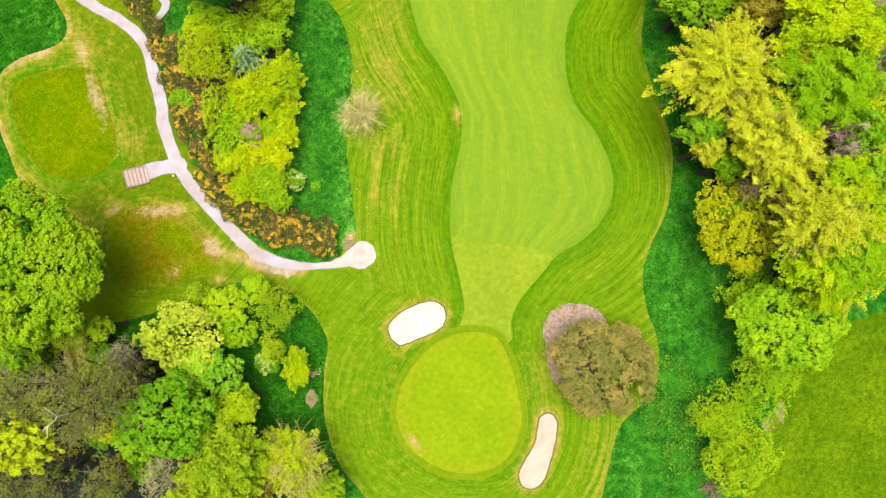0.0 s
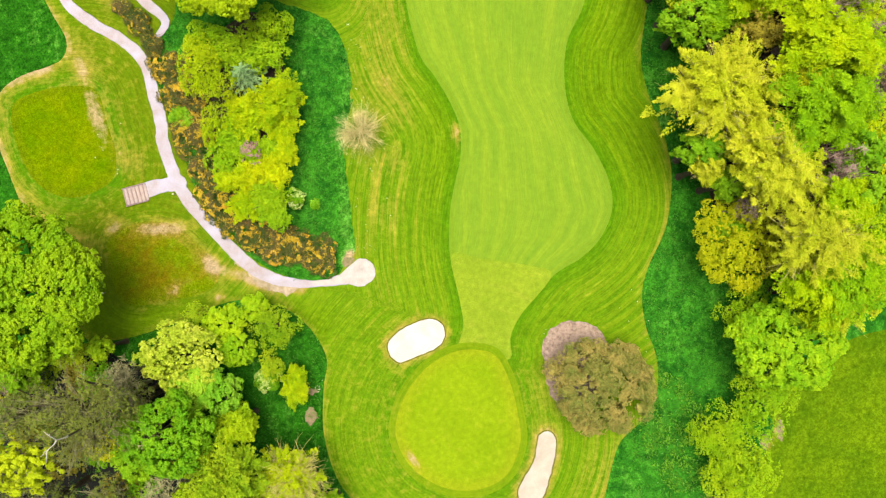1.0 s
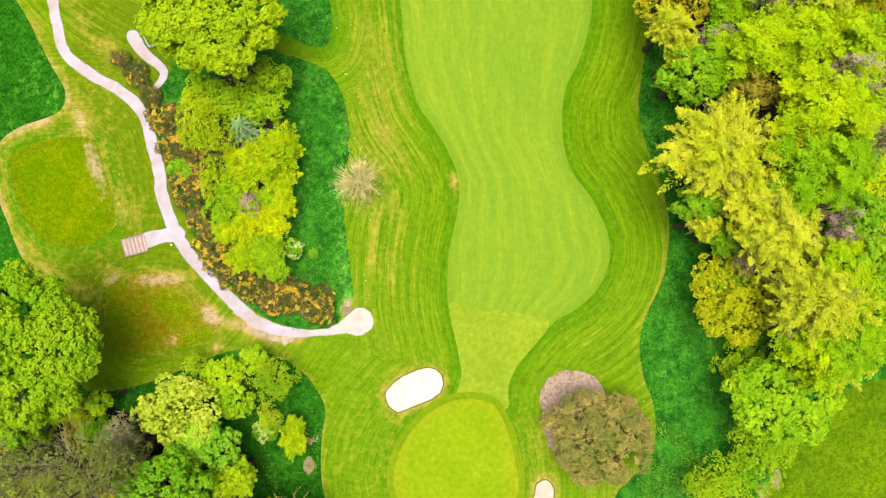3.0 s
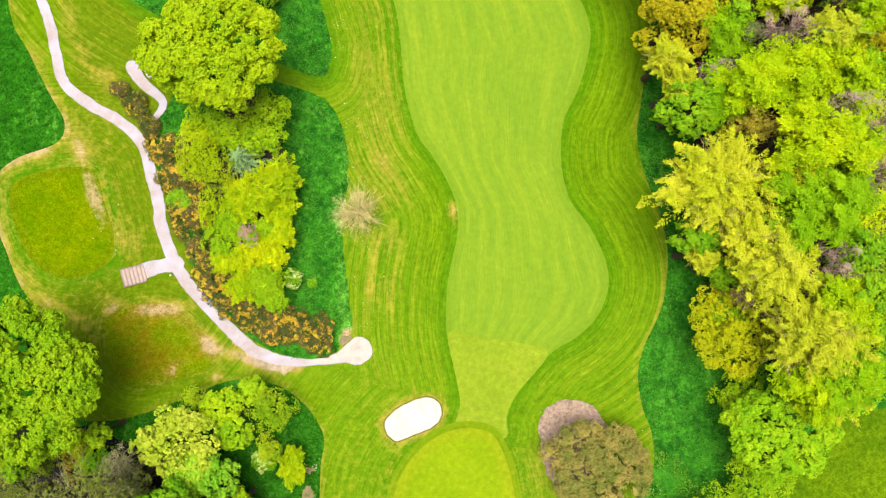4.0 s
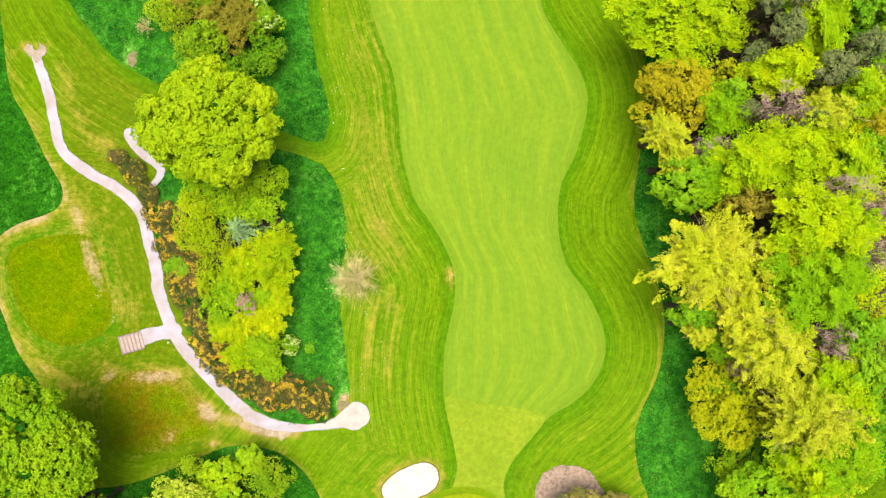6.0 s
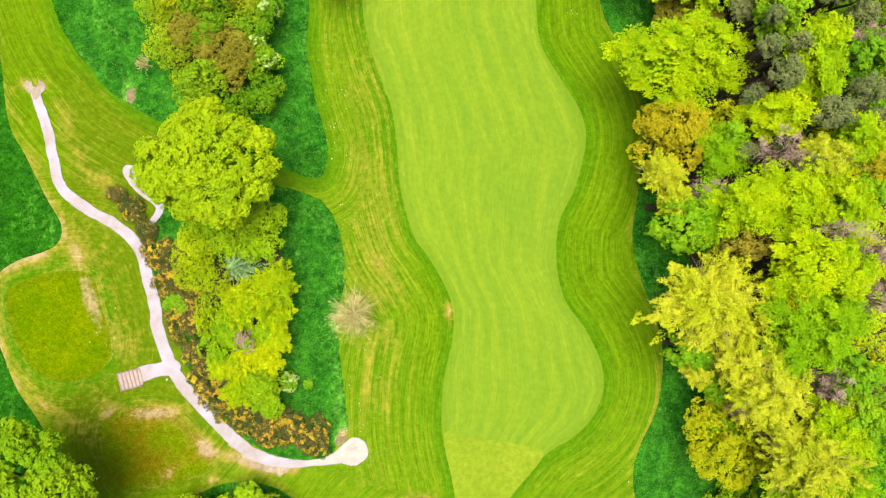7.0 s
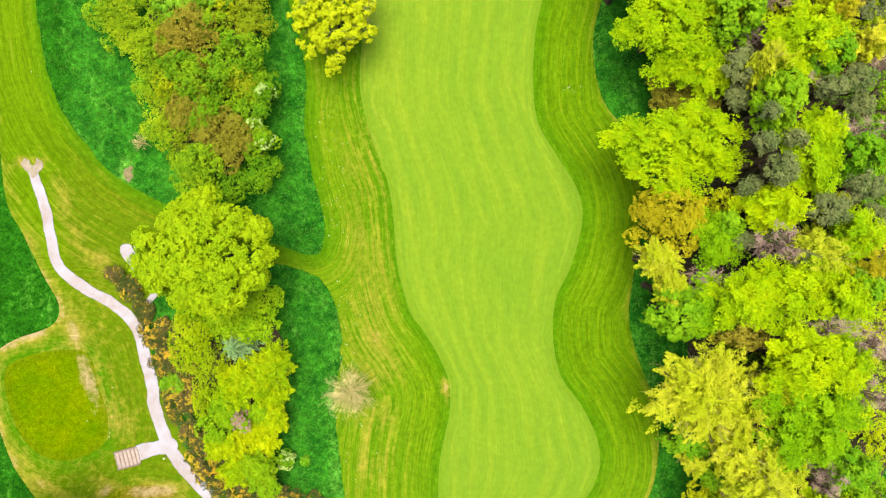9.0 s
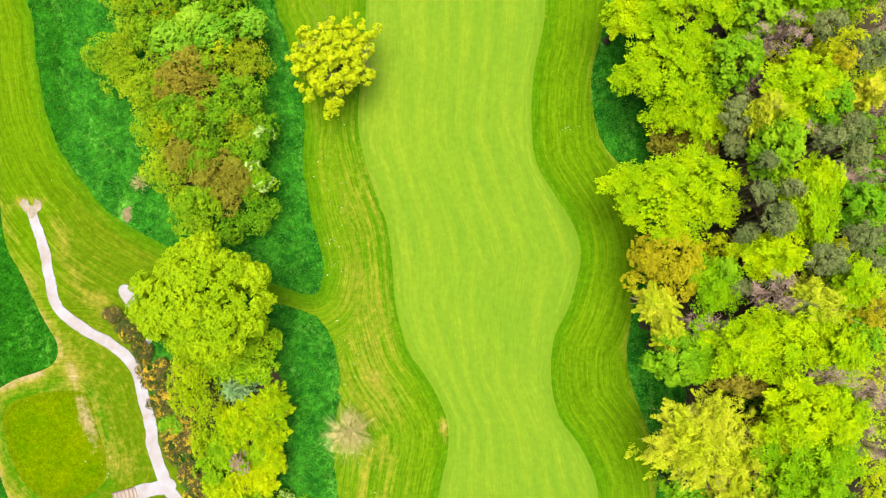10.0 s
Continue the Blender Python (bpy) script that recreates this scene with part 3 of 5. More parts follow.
WEAR_GREEN = [
    (48.1, -22.7, 0.6, 1.8, -12, 1.9), (46.5, -25.4, 0.8, 1.1, 0, 1.7), (22, -32, 2.5, 10, -10, 0.4), (14, -18, 3, 6, 10, 0.25),
    (2, -24, 24, 16, 0, 0.26), (-13.6, 1.6, 1.3, 0.8, 60, 1.7), (-4.2, -27.6, 2, 0.55, -52, 1.2), (-9, 35, 4.5, 40, 0, 0.42),
    (2, 19.5, 0.8, 1.6, 0, 1.1),
]


# dry bands along the mower's turns: width, strength, then the line
DRY_TEES = [
    (1.6, 0.42, [(-52, 29), (-57, 27.5), (-61.5, 24.5), (-61.8, 18), (-59.5, 12), (-56.5, 7), (-52, 4), (-46, 1.5)]),
    (3.0, 0.30, [(-57, 27), (-52, 28.5), (-48.5, 31), (-47, 34)]),
    (0.7, 0.22, [(-61, 25.6), (-57.5, 27.2), (-53.5, 28.8)]),
    (2.0, 0.62, [(-49.5, 26.5), (-47.8, 22.2), (-46.6, 19.9), (-45.3, 16.7), (-43.5, 14.3)]),
    (1.4, 0.43, [(-46, 6), (-43, 5.6), (-40, 5), (-36, 3.5), (-33, 1), (-31.5, -1.5)]),
    (0.9, 0.50, [(-31, -3.4), (-35, -3.6), (-39, -4.6), (-43, -6)]),
]
DRY_FAIRWAY = [
    (1.5, 0.75, [(-53.5, 49), (-51.9, 44.1), (-49.8, 40.9), (-46.9, 38.1)]),
    (1.4, 0.65, [(-60.5, 51), (-58.8, 45.7), (-56.9, 40.8), (-55.6, 36.8), (-53.2, 32.8)]),
    (5.4, 0.20, [(-12, 0), (-11, 15), (-9, 28), (-11, 40), (-14, 55), (-17, 75)]),
    (2.0, 0.25, [(-8, 7), (-6.5, 16), (-6, 22), (-8, 28)]),
    (0.7, 0.68, [(-28.8, 0.6), (-26, -1.6), (-23.5, -3), (-20.5, -3.0)]),
]


def worn(p):
    w = np.zeros(len(p))
    for width, k, line in DRY_TEES + DRY_FAIRWAY:
        line = curve(line, 0.8, False)
        d = np.min(np.linalg.norm(p[:, None] - line[None], axis=2), axis=1) if len(p) < 60000 else 0
        w += k * np.exp(-(d / width) ** 2) * (0.55 + 0.9 * np.array([noise.noise((x * 0.3, y * 0.3, 4.0)) for x, y in p]))
    for x, y, a, b, turn, k in WEAR_TEES + WEAR_PATH + WEAR_GREEN:
        c, s = math.cos(radians(turn)), math.sin(radians(turn))
        dx, dy = p[:, 0] - x, p[:, 1] - y
        w += k * np.exp(-((dx * c + dy * s) / a) ** 2 - ((dy * c - dx * s) / b) ** 2)
    return w


def lush(p):
    """Where the grass is greener: the far side of the fairway's first strip, the long grass beyond the tees and in the small copse."""
    return np.maximum(smooth((p[:, 0] + 5) / 6) * smooth((p[:, 1] - 2) / 14), np.maximum(smooth((-p[:, 0] - 50) / 4), smooth((-p[:, 0] - 14) / 4) * smooth((-4 - p[:, 1]) / 3)))


# the fairway's two sides, north by east, for the mower's lines along it
WEST_SIDE = ((-14, 1.7, 11.6, 19.8, 27.6, 37.4, 49, 60.6, 73.8, 96), (4, 1.1, 1.7, 2.6, -1.1, -5.1, -6.4, -10.2, -10, -9.9))
EAST_SIDE = ((-14, -7.2, -1.4, 4.2, 8.2, 17, 26.8, 37.5, 44.1, 53.2, 63.9, 77, 96), (10, 11.2, 16, 22.9, 24.5, 21.9, 17.7, 20.3, 21.9, 18.4, 14.7, 16.2, 16.8))


def sheet(name, ring, material, lift, step, guides, label, extra=(), holes=(), dip=None, dry_edge=0.0, dry_holes=0.0):
    """A piece of the ground inside a line, laid on the lie of the land."""
    from mathutils import geometry
    lo, hi = ring.min(0), ring.max(0)
    gx, gy = np.meshgrid(np.arange(lo[0], hi[0], step), np.arange(lo[1], hi[1], step * 0.866))
    gx[1::2] += step / 2
    p = np.stack([gx.ravel(), gy.ravel()], 1) + np.random.uniform(-0.12, 0.12, (gx.size, 2)) * step
    near = nearest(p, [ring, *holes])[0]
    p = p[inside(p, ring) & (near > 0.4 * step)]
    rings = [ring, *holes]
    edges, start = [], 0
    for r in rings:
        edges += [(start + i, start + (i + 1) % len(r)) for i in range(len(r))]
        start += len(r)
    points = np.vstack([*rings, *[e for e in extra], p])
    v, _, f, _, _, _ = geometry.delaunay_2d_cdt([Vector(q) for q in points], edges, [], 1, 1e-5)
    v = np.array([tuple(q) for q in v])
    mid = np.array([v[list(t)].mean(0) for t in f])
    keep = inside(mid, ring)
    for h in holes:
        keep &= ~inside(mid, h)
    f = [tuple(t) for t, k in zip(f, keep) if k]
    z = relief(v[:, 0], v[:, 1]) + lift
    if dip is not None:
        z = z + dip(v)
    me = mesh(name, np.column_stack([v, z]), f, material)
    d, s = nearest(v, guides)
    store(me, "edge", d)
    off = smooth((-v[:, 0] - 31) / 5) * smooth((40 - v[:, 1]) / 5)
    if name == "mown_grass":
        d2, s2 = nearest(v, [tee_a, tee_b])
        d, s = np.where(off > 0.5, d2, d), np.where(off > 0.5, s2, s)
    if name == "fairway":
        d, s = 24 * (v[:, 0] - np.interp(v[:, 1], *WEST_SIDE)) / (np.interp(v[:, 1], *EAST_SIDE) - np.interp(v[:, 1], *WEST_SIDE)), v[:, 1]
    store(me, "across", d), store(me, "along", s)
    store(me, "lush", lush(v))
    store(me, "calm", np.maximum(0.62 * smooth((-3 - v[:, 1]) / 8) * smooth((18 - v[:, 0]) / 10), 0.6 * off))
    w = worn(v)
    if dry_edge:
        w = w + dry_edge * np.exp(-(nearest(v, [ring])[0] / 0.9) ** 2)
    if dry_holes:
        w = w + dry_holes * np.exp(-(nearest(v, holes)[0] / 0.9) ** 2)
    store(me, "worn", w)
    store(me, "coarse", smooth((-v[:, 0] - 24) / 14))
    store(me, "striped", np.where(v[:, 1] < -12, 0.7, 0.0) + np.where(v[:, 1] < -12, 0.3, 1.0) * smooth((v[:, 0] + 2) / 8) + 0.35 * smooth((v[:, 0] + 30) / 12) * (v[:, 1] >= -12))
    return tagged(new(name, me), label, name.replace("_", " "), "", "structure")


mown = curve(MOWN_EAST + MOWN_WEST, 0.8)
rough_a, rough_b = uneven(curve(ROUGH_A, 0.5), 0.7, 0.25, 1), uneven(curve(ROUGH_B, 0.6), 0.7, 0.25, 2)
fairway, green = curve(FAIRWAY, 0.7), curve(GREEN, 0.4)
bunker_a, bunker_b = uneven(curve(BUNKER_A, 0.3), 1.2, 0.12, 3), uneven(curve(BUNKER_B, 0.3), 1.2, 0.12, 4)
tee_a, tee_b, mulch, field = curve(TEE_1), curve(TEE_2), uneven(curve(MULCH, 0.3), 1.0, 0.4, 5), curve(FIELD, 1.5)
centre = green.mean(0)
collar = centre + (green - centre) * (1 + 1.0 / np.linalg.norm(green - centre, axis=1))[:, None]
GUIDES = [fairway, green, tee_a, rough_b]

# the base sheet: rough grass out to the horizon, lower under the pieces that lie on it
ticks = np.concatenate([-np.geomspace(90, 2500, 14)[::-1], np.arange(-85, 86, 1.7), np.geomspace(90, 2500, 14)])
gx, gy = np.meshgrid(ticks, ticks + 25)
flat = np.stack([gx.ravel(), gy.ravel()], 1)
near_mown = nearest(flat, [mown])[0]
sunk = np.where(inside(flat, mown) & (near_mown > 2), -0.8, 0.0)
n = len(ticks)
quads = [(r * n + k, r * n + k + 1, (r + 1) * n + k + 1, (r + 1) * n + k) for r in range(n - 1) for k in range(n - 1)]
me = mesh("ground", np.column_stack([flat, relief(flat[:, 0], flat[:, 1]) + sunk + 0.05 * np.random.uniform(-1, 1, len(flat))]), quads, M["rough"])
store(me, "across", flat[:, 0]), store(me, "along", flat[:, 1]), store(me, "worn", np.zeros(len(flat))), store(me, "lush", lush(flat) * (flat[:, 0] < 0))
tagged(new("ground", me), "dark green uncut rough grass around the golf hole", "ground", "", "structure")


def bowl(ring, depth):
    return lambda v: -depth * smooth(nearest(v, [ring])[0] / 1.3)


sheet("mown_grass", mown, M["mown"], 0.06, 0.8, GUIDES, "green mown grass with straw-coloured mower streaks", (), (bunker_a, bunker_b), None, 0.42, 0.8)
sheet("fairway", fairway, M["fairway"], 0.085, 0.9, [fairway], "pale green close-mown fairway with faint stripes")
sheet("approach", curve(APPROACH, 0.6), M["approach"], 0.095, 0.8, [green], "lighter triangle of mown grass before the green")
sheet("green_collar", collar, M["collar"], 0.10, 0.6, [green], "mown collar of grass round the putting green")
sheet("putting_green", green, M["green"], 0.125, 0.6, [green], "smooth bright yellow-green putting green")
sheet("tee", tee_a, M["tee"], 0.09, 0.7, [tee_a], "green mown tee with a worn edge")
sheet("tee", tee_b, M["tee_worn"], 0.09, 0.7, [tee_b], "worn reddish and green tee beside the path")
sheet("rough_grass", rough_a, M["rough"], 0.16, 0.7, [rough_a], "dark green long grass under the trees")
sheet("rough_grass", rough_b, M["rough"], 0.16, 0.8, [rough_b], "dark green long grass round the copse")
sheet("field", field, M["field"], 0.08, 0.9, [field], "olive green rough-mown field behind the trees")
wood_floor = uneven(curve([(33, 75), (33.5, 60), (35, 48), (36, 36), (37, 26), (38, 14), (40, 5), (44, -2), (52, -5), (60, -5), (66, 10), (67, 50), (66, 86), (50, 92), (36, 90)], 1.0), 0.3, 1.2, 8)
sheet("wood_floor", wood_floor, M["litter"], 0.10, 1.8, [wood_floor], "brown leaf litter and earth under the wood")
# near-black floor: its colour stands for the shade below these crowns
sheet("wood_floor", uneven(curve([(-62, -12), (-50, -11), (-42, -14), (-36, -20), (-28, -28), (-19, -34), (-20, -40), (-50, -42), (-66, -38), (-68, -18)], 1.0), 0.3, 1.0, 8), M["shaded_litter"], 0.10, 1.8, [mown], "leaf litter under the tall trees, with deep shade in its colour")
sheet("wood_floor", uneven(curve([(-37, 25), (-33, 32), (-28, 36), (-24, 34), (-21.5, 22), (-23, 12), (-28, 7), (-31, 12), (-34, 18)], 1.0), 0.3, 0.8, 8), M["litter"], 0.20, 1.2, [mown], "dark leaf litter under the row of maples")
sheet("wood_floor", uneven(curve([(-38, 56), (-32, 50), (-27, 53), (-27.5, 70), (-30, 95), (-40, 95), (-41, 72)], 1.0), 0.3, 0.8, 8), M["litter"], 0.20, 1.2, [mown], "dark leaf litter under the copse")
sheet("mulch_bed", mulch, M["mulch"], 0.13, 0.4, [mulch], "grey-brown bark mulch round the evergreen tree")
sheet("bunker", bunker_a, M["sand"], 0.05, 0.4, [bunker_a], "white sand bunker with a grass lip", (), (), bowl(bunker_a, 0.45))
sheet("bunker", bunker_b, M["sand_worn"], 0.05, 0.4, [bunker_b], "long white and grey sand bunker beside the green", (), (), bowl(bunker_b, 0.45))


def lip(ring, width):
    """The cut turf edge round a bunker."""
    n, k = len(ring), 6
    t = unit(np.roll(ring, -1, 0) - np.roll(ring, 1, 0))
    side = np.stack([t[:, 1], -t[:, 0]], 1)
    a = np.arange(k) * 2 * math.pi / k
    z = relief(ring[:, 0], ring[:, 1]) + 0.06
    v = np.array([(*(ring[i] + side[i] * math.cos(q) * width), z[i] + 0.12 * math.sin(q)) for i in range(n) for q in a])
    f = [(i * k + j, ((i + 1) % n) * k + j, ((i + 1) % n) * k + (j + 1) % k, i * k + (j + 1) % k) for i in range(n) for j in range(k)]
    me = mesh("bunker_lip", v, f, M["lip"])
    tagged(new("bunker_lip", me), "ragged cut turf edge of the sand bunker", "turf edge", "", "structure")


lip(bunker_a, 0.10)
lip(bunker_b, 0.10)


def ribbon(points, widths):
    """The outline of a path along a line."""
    line = curve(points, 0.5, False)
    t = np.gradient(line, axis=0)
    t /= np.linalg.norm(t, axis=1)[:, None]
    side = np.stack([-t[:, 1], t[:, 0]], 1)
    w = np.interp(np.linspace(0, 1, len(line)), np.linspace(0, 1, len(widths)), widths)[:, None] / 2
    def cap(k, way):
        a = np.linspace(0, math.pi, 7)[1:-1, None]
        return line[k] + way * (side[k] * w[k] * np.cos(a) + t[k] * w[k] * np.sin(a))

    return uneven(uneven(np.vstack([line + side * w, cap(-1, 1), (line - side * w)[::-1], cap(0, -1)]), 0.4, 0.14, 6), 2.5, 0.10, 5)


def ellipse(x, y, a, b, turn=0, n=40):
    t = np.arange(n) * 2 * math.pi / n
    c, s = math.cos(radians(turn)), math.sin(radians(turn))
    return uneven(np.stack([x + a * np.cos(t) * c - b * np.sin(t) * s, y + a * np.cos(t) * s + b * np.sin(t) * c], 1), 1.1, 0.25, 7)


sheet("path", ribbon(PATH_MAIN, (1.3, 1.5, 1.5, 1.55, 1.55, 1.75, 1.7, 1.8, 1.8, 1.35, 1.5)), M["gravel"], 0.105, 0.5, GUIDES, "pale grey gravel path winding past the tees")
sheet("path", ribbon(PATH_STEPS, (2.2, 1.9, 2.2)), M["gravel"], 0.11, 0.5, GUIDES, "short pale gravel path up to the timber steps")
sheet("path", ribbon(PATH_SIDE, (1.8, 1.7, 1.5, 1.4, 1.25, 1.0, 0.75, 0.5)), M["gravel"], 0.21, 0.5, GUIDES, "narrow gravel side path beneath the oak")
sheet("path_end", uneven(curve(PATH_END, 0.3), 1.1, 0.2, 7), M["path_sand"], 0.135, 0.4, GUIDES, "pale sandy patch where the path ends")
sheet("path_end", uneven(curve([(-57.2 + 0.62 * (x + 57.4), 50.9 + 0.6 * (y - 50)) for x, y in PATH_START], 0.3), 1.3, 0.45, 9), M["path_pink"], 0.13, 0.4, GUIDES, "pinkish worn earth where the path begins")
sheet("path_end", uneven(curve(PATH_START_SPUR, 0.3), 1.3, 0.5, 10), M["path_pink"], 0.13, 0.4, GUIDES, "pinkish bare spur beside the beginning of the path")
for x, y, a, b, up in ((48.4, -23.4, 0.5, 1.5, 0.13), (46.2, -25.1, 0.6, 1.1, 0.13), (-18.8, -21.3, 0.9, 1.2, 0.13), (-18.7, -17.8, 0.7, 0.5, 0.13), (-43.3, 50.4, 0.6, 1.1, 0.20)):
    sheet("bare_patch", uneven(ellipse(x, y, a, b), 2.5, 0.3, 16), M["scrape"], up, 0.35, GUIDES, "bare sandy scrape in the long grass")
sheet("path_verge", uneven(uneven(curve(VERGE, 0.25), 1.6, 0.5, 11), 4.0, 0.3, 14), M["earth_pale"], 0.10, 0.35, GUIDES, "crumbling bare pink earth along the path's edge")
sheet("path_verge", uneven(uneven(curve([(-13.4 + 0.62 * (x + 13.5), 0.8 + 0.6 * (y - 1)) for x, y in VERGE_END], 0.25), 1.6, 0.4, 12), 4.0, 0.25, 15), M["scrape"], 0.19, 0.35, GUIDES, "bare pinkish earth at the end of the gorse")


# ---- building things ----
def part(name, me, parent, label=""):
    ob = new(name, me)
    ob.parent = parent
    return tagged(ob, label)


def tube(a, b, r0, r1, sides=6, bend=0.0, rng=None, joints=4):
    """A tapered, slightly crooked branch from a to b."""
    a, b = np.asarray(a, float), np.asarray(b, float)
    t = np.linspace(0, 1, joints)
    line = a + (b - a) * t[:, None]
    if bend:
        line[1:-1] += rng.normal(0, bend, (joints - 2, 3))
    w = (b - a) / max(1e-6, np.linalg.norm(b - a))
    u = np.cross(w, (0, 0, 1) if abs(w[2]) < 0.9 else (1, 0, 0))
    u /= np.linalg.norm(u)
    v = np.cross(w, u)
    ang = np.arange(sides) * 2 * math.pi / sides
    ring = np.cos(ang)[:, None] * u + np.sin(ang)[:, None] * v
    r = (r0 + (r1 - r0) * t)[:, None, None]
    verts = (line[:, None] + ring[None] * r).reshape(-1, 3)
    faces = [(k * sides + i, k * sides + (i + 1) % sides, (k + 1) * sides + (i + 1) % sides, (k + 1) * sides + i) for k in range(joints - 1) for i in range(sides)]
    return verts, faces


def merge(pieces):
    verts, faces, at = [], [], 0
    for v, f in pieces:
        verts.append(v)
        faces += [tuple(i + at for i in q) for q in f]
        at += len(v)
    return np.vstack(verts), faces


def cards(c, normal, size, slim, rng, along=None):
    """Folded leaf shapes at the points c, facing normal, long in the direction along."""
    n = len(c)
    normal = unit(normal)
    t = rng.normal(size=(n, 3)) if along is None else along
    t = unit(t - normal * (t * normal).sum(1)[:, None])
    s = np.cross(normal, t)
    size = size[:, None]
    fold = normal * size * 0.22
    v = np.stack([c - t * size * 0.5, c + s * size * 0.5 * slim - fold, c + t * size * 0.5, c - s * size * 0.5 * slim - fold], 1)
    return v.reshape(-1, 3)


def leaf_mesh(name, verts, material):
    return mesh(name, verts, np.arange(len(verts)).reshape(-1, 4), material, False)


def sphere_points(n, rng, low=-1.0):
    z = rng.uniform(low, 1, n)
    a = rng.uniform(0, 2 * math.pi, n)
    r = np.sqrt(np.maximum(0, 1 - z * z))
    return np.stack([r * np.cos(a), r * np.sin(a), z], 1)


def outline(rng, amount):
    """How far the crown reaches in each direction."""
    k = np.arange(2, 8)
    amp, ph = rng.uniform(0.3, 1, 6) / k**0.6, rng.uniform(0, 6.28, 6)
    return lambda a: 1 + amount * (amp * np.sin(np.outer(a, k) + ph)).sum(1) / 1.5


def crown_lumps(r, h, rng, lobe=0.17, leaf=0.34, slim=0.7, full=1.0, rag=0.16, low=0.3, puff=0.45, star=0.0, gap=0.0):
    """A broad-leaved crown: lobes over an uneven dome, tufts over each lobe, leaves round each tuft."""
    deep = h * (1 - low) / 2
    mid = h - deep
    size = lobe * r + 0.35
    count = int(2.5 * full * (r / size) ** 2) + 6
    d = sphere_points(count, rng, -0.25)
    reach = outline(rng, rag)(np.arctan2(d[:, 1], d[:, 0]))[:, None]
    scale = rng.uniform(0.76 - gap, 1.02, count)[:, None] * np.array([r - 0.5 * size, r - 0.5 * size, deep - 0.4 * size]) * np.concatenate([reach, reach, np.ones_like(reach)], 1)
    heart = d * scale
    own = size * rng.uniform(0.6, 1.25, count)
    idx = np.repeat(np.arange(count), np.maximum(4, (own / puff) ** 2 * 2.6 * full).astype(int))
    q = unit(sphere_points(len(idx), rng, -0.45) + 0.6 * d[idx])
    tuft = heart[idx] + q * (own[idx] * rng.uniform(0.8, 1.12, len(idx)))[:, None]
    tuft[:, 2] += mid
    face = unit(q + 0.35 * d[idx] + (0, 0, 0.35))
    per = 9
    k = np.repeat(np.arange(len(idx)), per)
    big = puff * rng.uniform(0.7, 1.25, len(idx))[k]
    g = unit(sphere_points(len(k), rng, -0.3) + face[k] * 0.7)
    flat = unit(g - face[k] * (g * face[k]).sum(1)[:, None])
    spot = g * (1 - star) + (flat * 0.8 + face[k] * 0.25) * star
    c = tuft[k] + spot * big[:, None] * rng.uniform(0.6, 1.0, len(k))[:, None]
    normal = (g * (1 - star) + (face[k] + 0.35 * flat) * star) + rng.normal(0, 0.25, c.shape) + (0, 0, 0.25)
    along = None if star == 0 else flat + rng.normal(0, 0.35, c.shape)
    v = cards(c, normal, leaf * rng.uniform(0.7, 1.3, len(k)), slim, rng, along)
    m = int(len(k) * 0.08) if full > 0.65 and slim > 0.1 else 0
    d2 = sphere_points(m, rng, -0.6) * rng.uniform(0.3, 0.74, m)[:, None] * np.array([r, r, deep])
    d2[:, 2] += mid
    v2 = cards(d2, rng.normal(size=(m, 3)) + (0, 0, 0.8), np.full(m, 0.55), 0.9, rng)
    return np.vstack([v, v2])


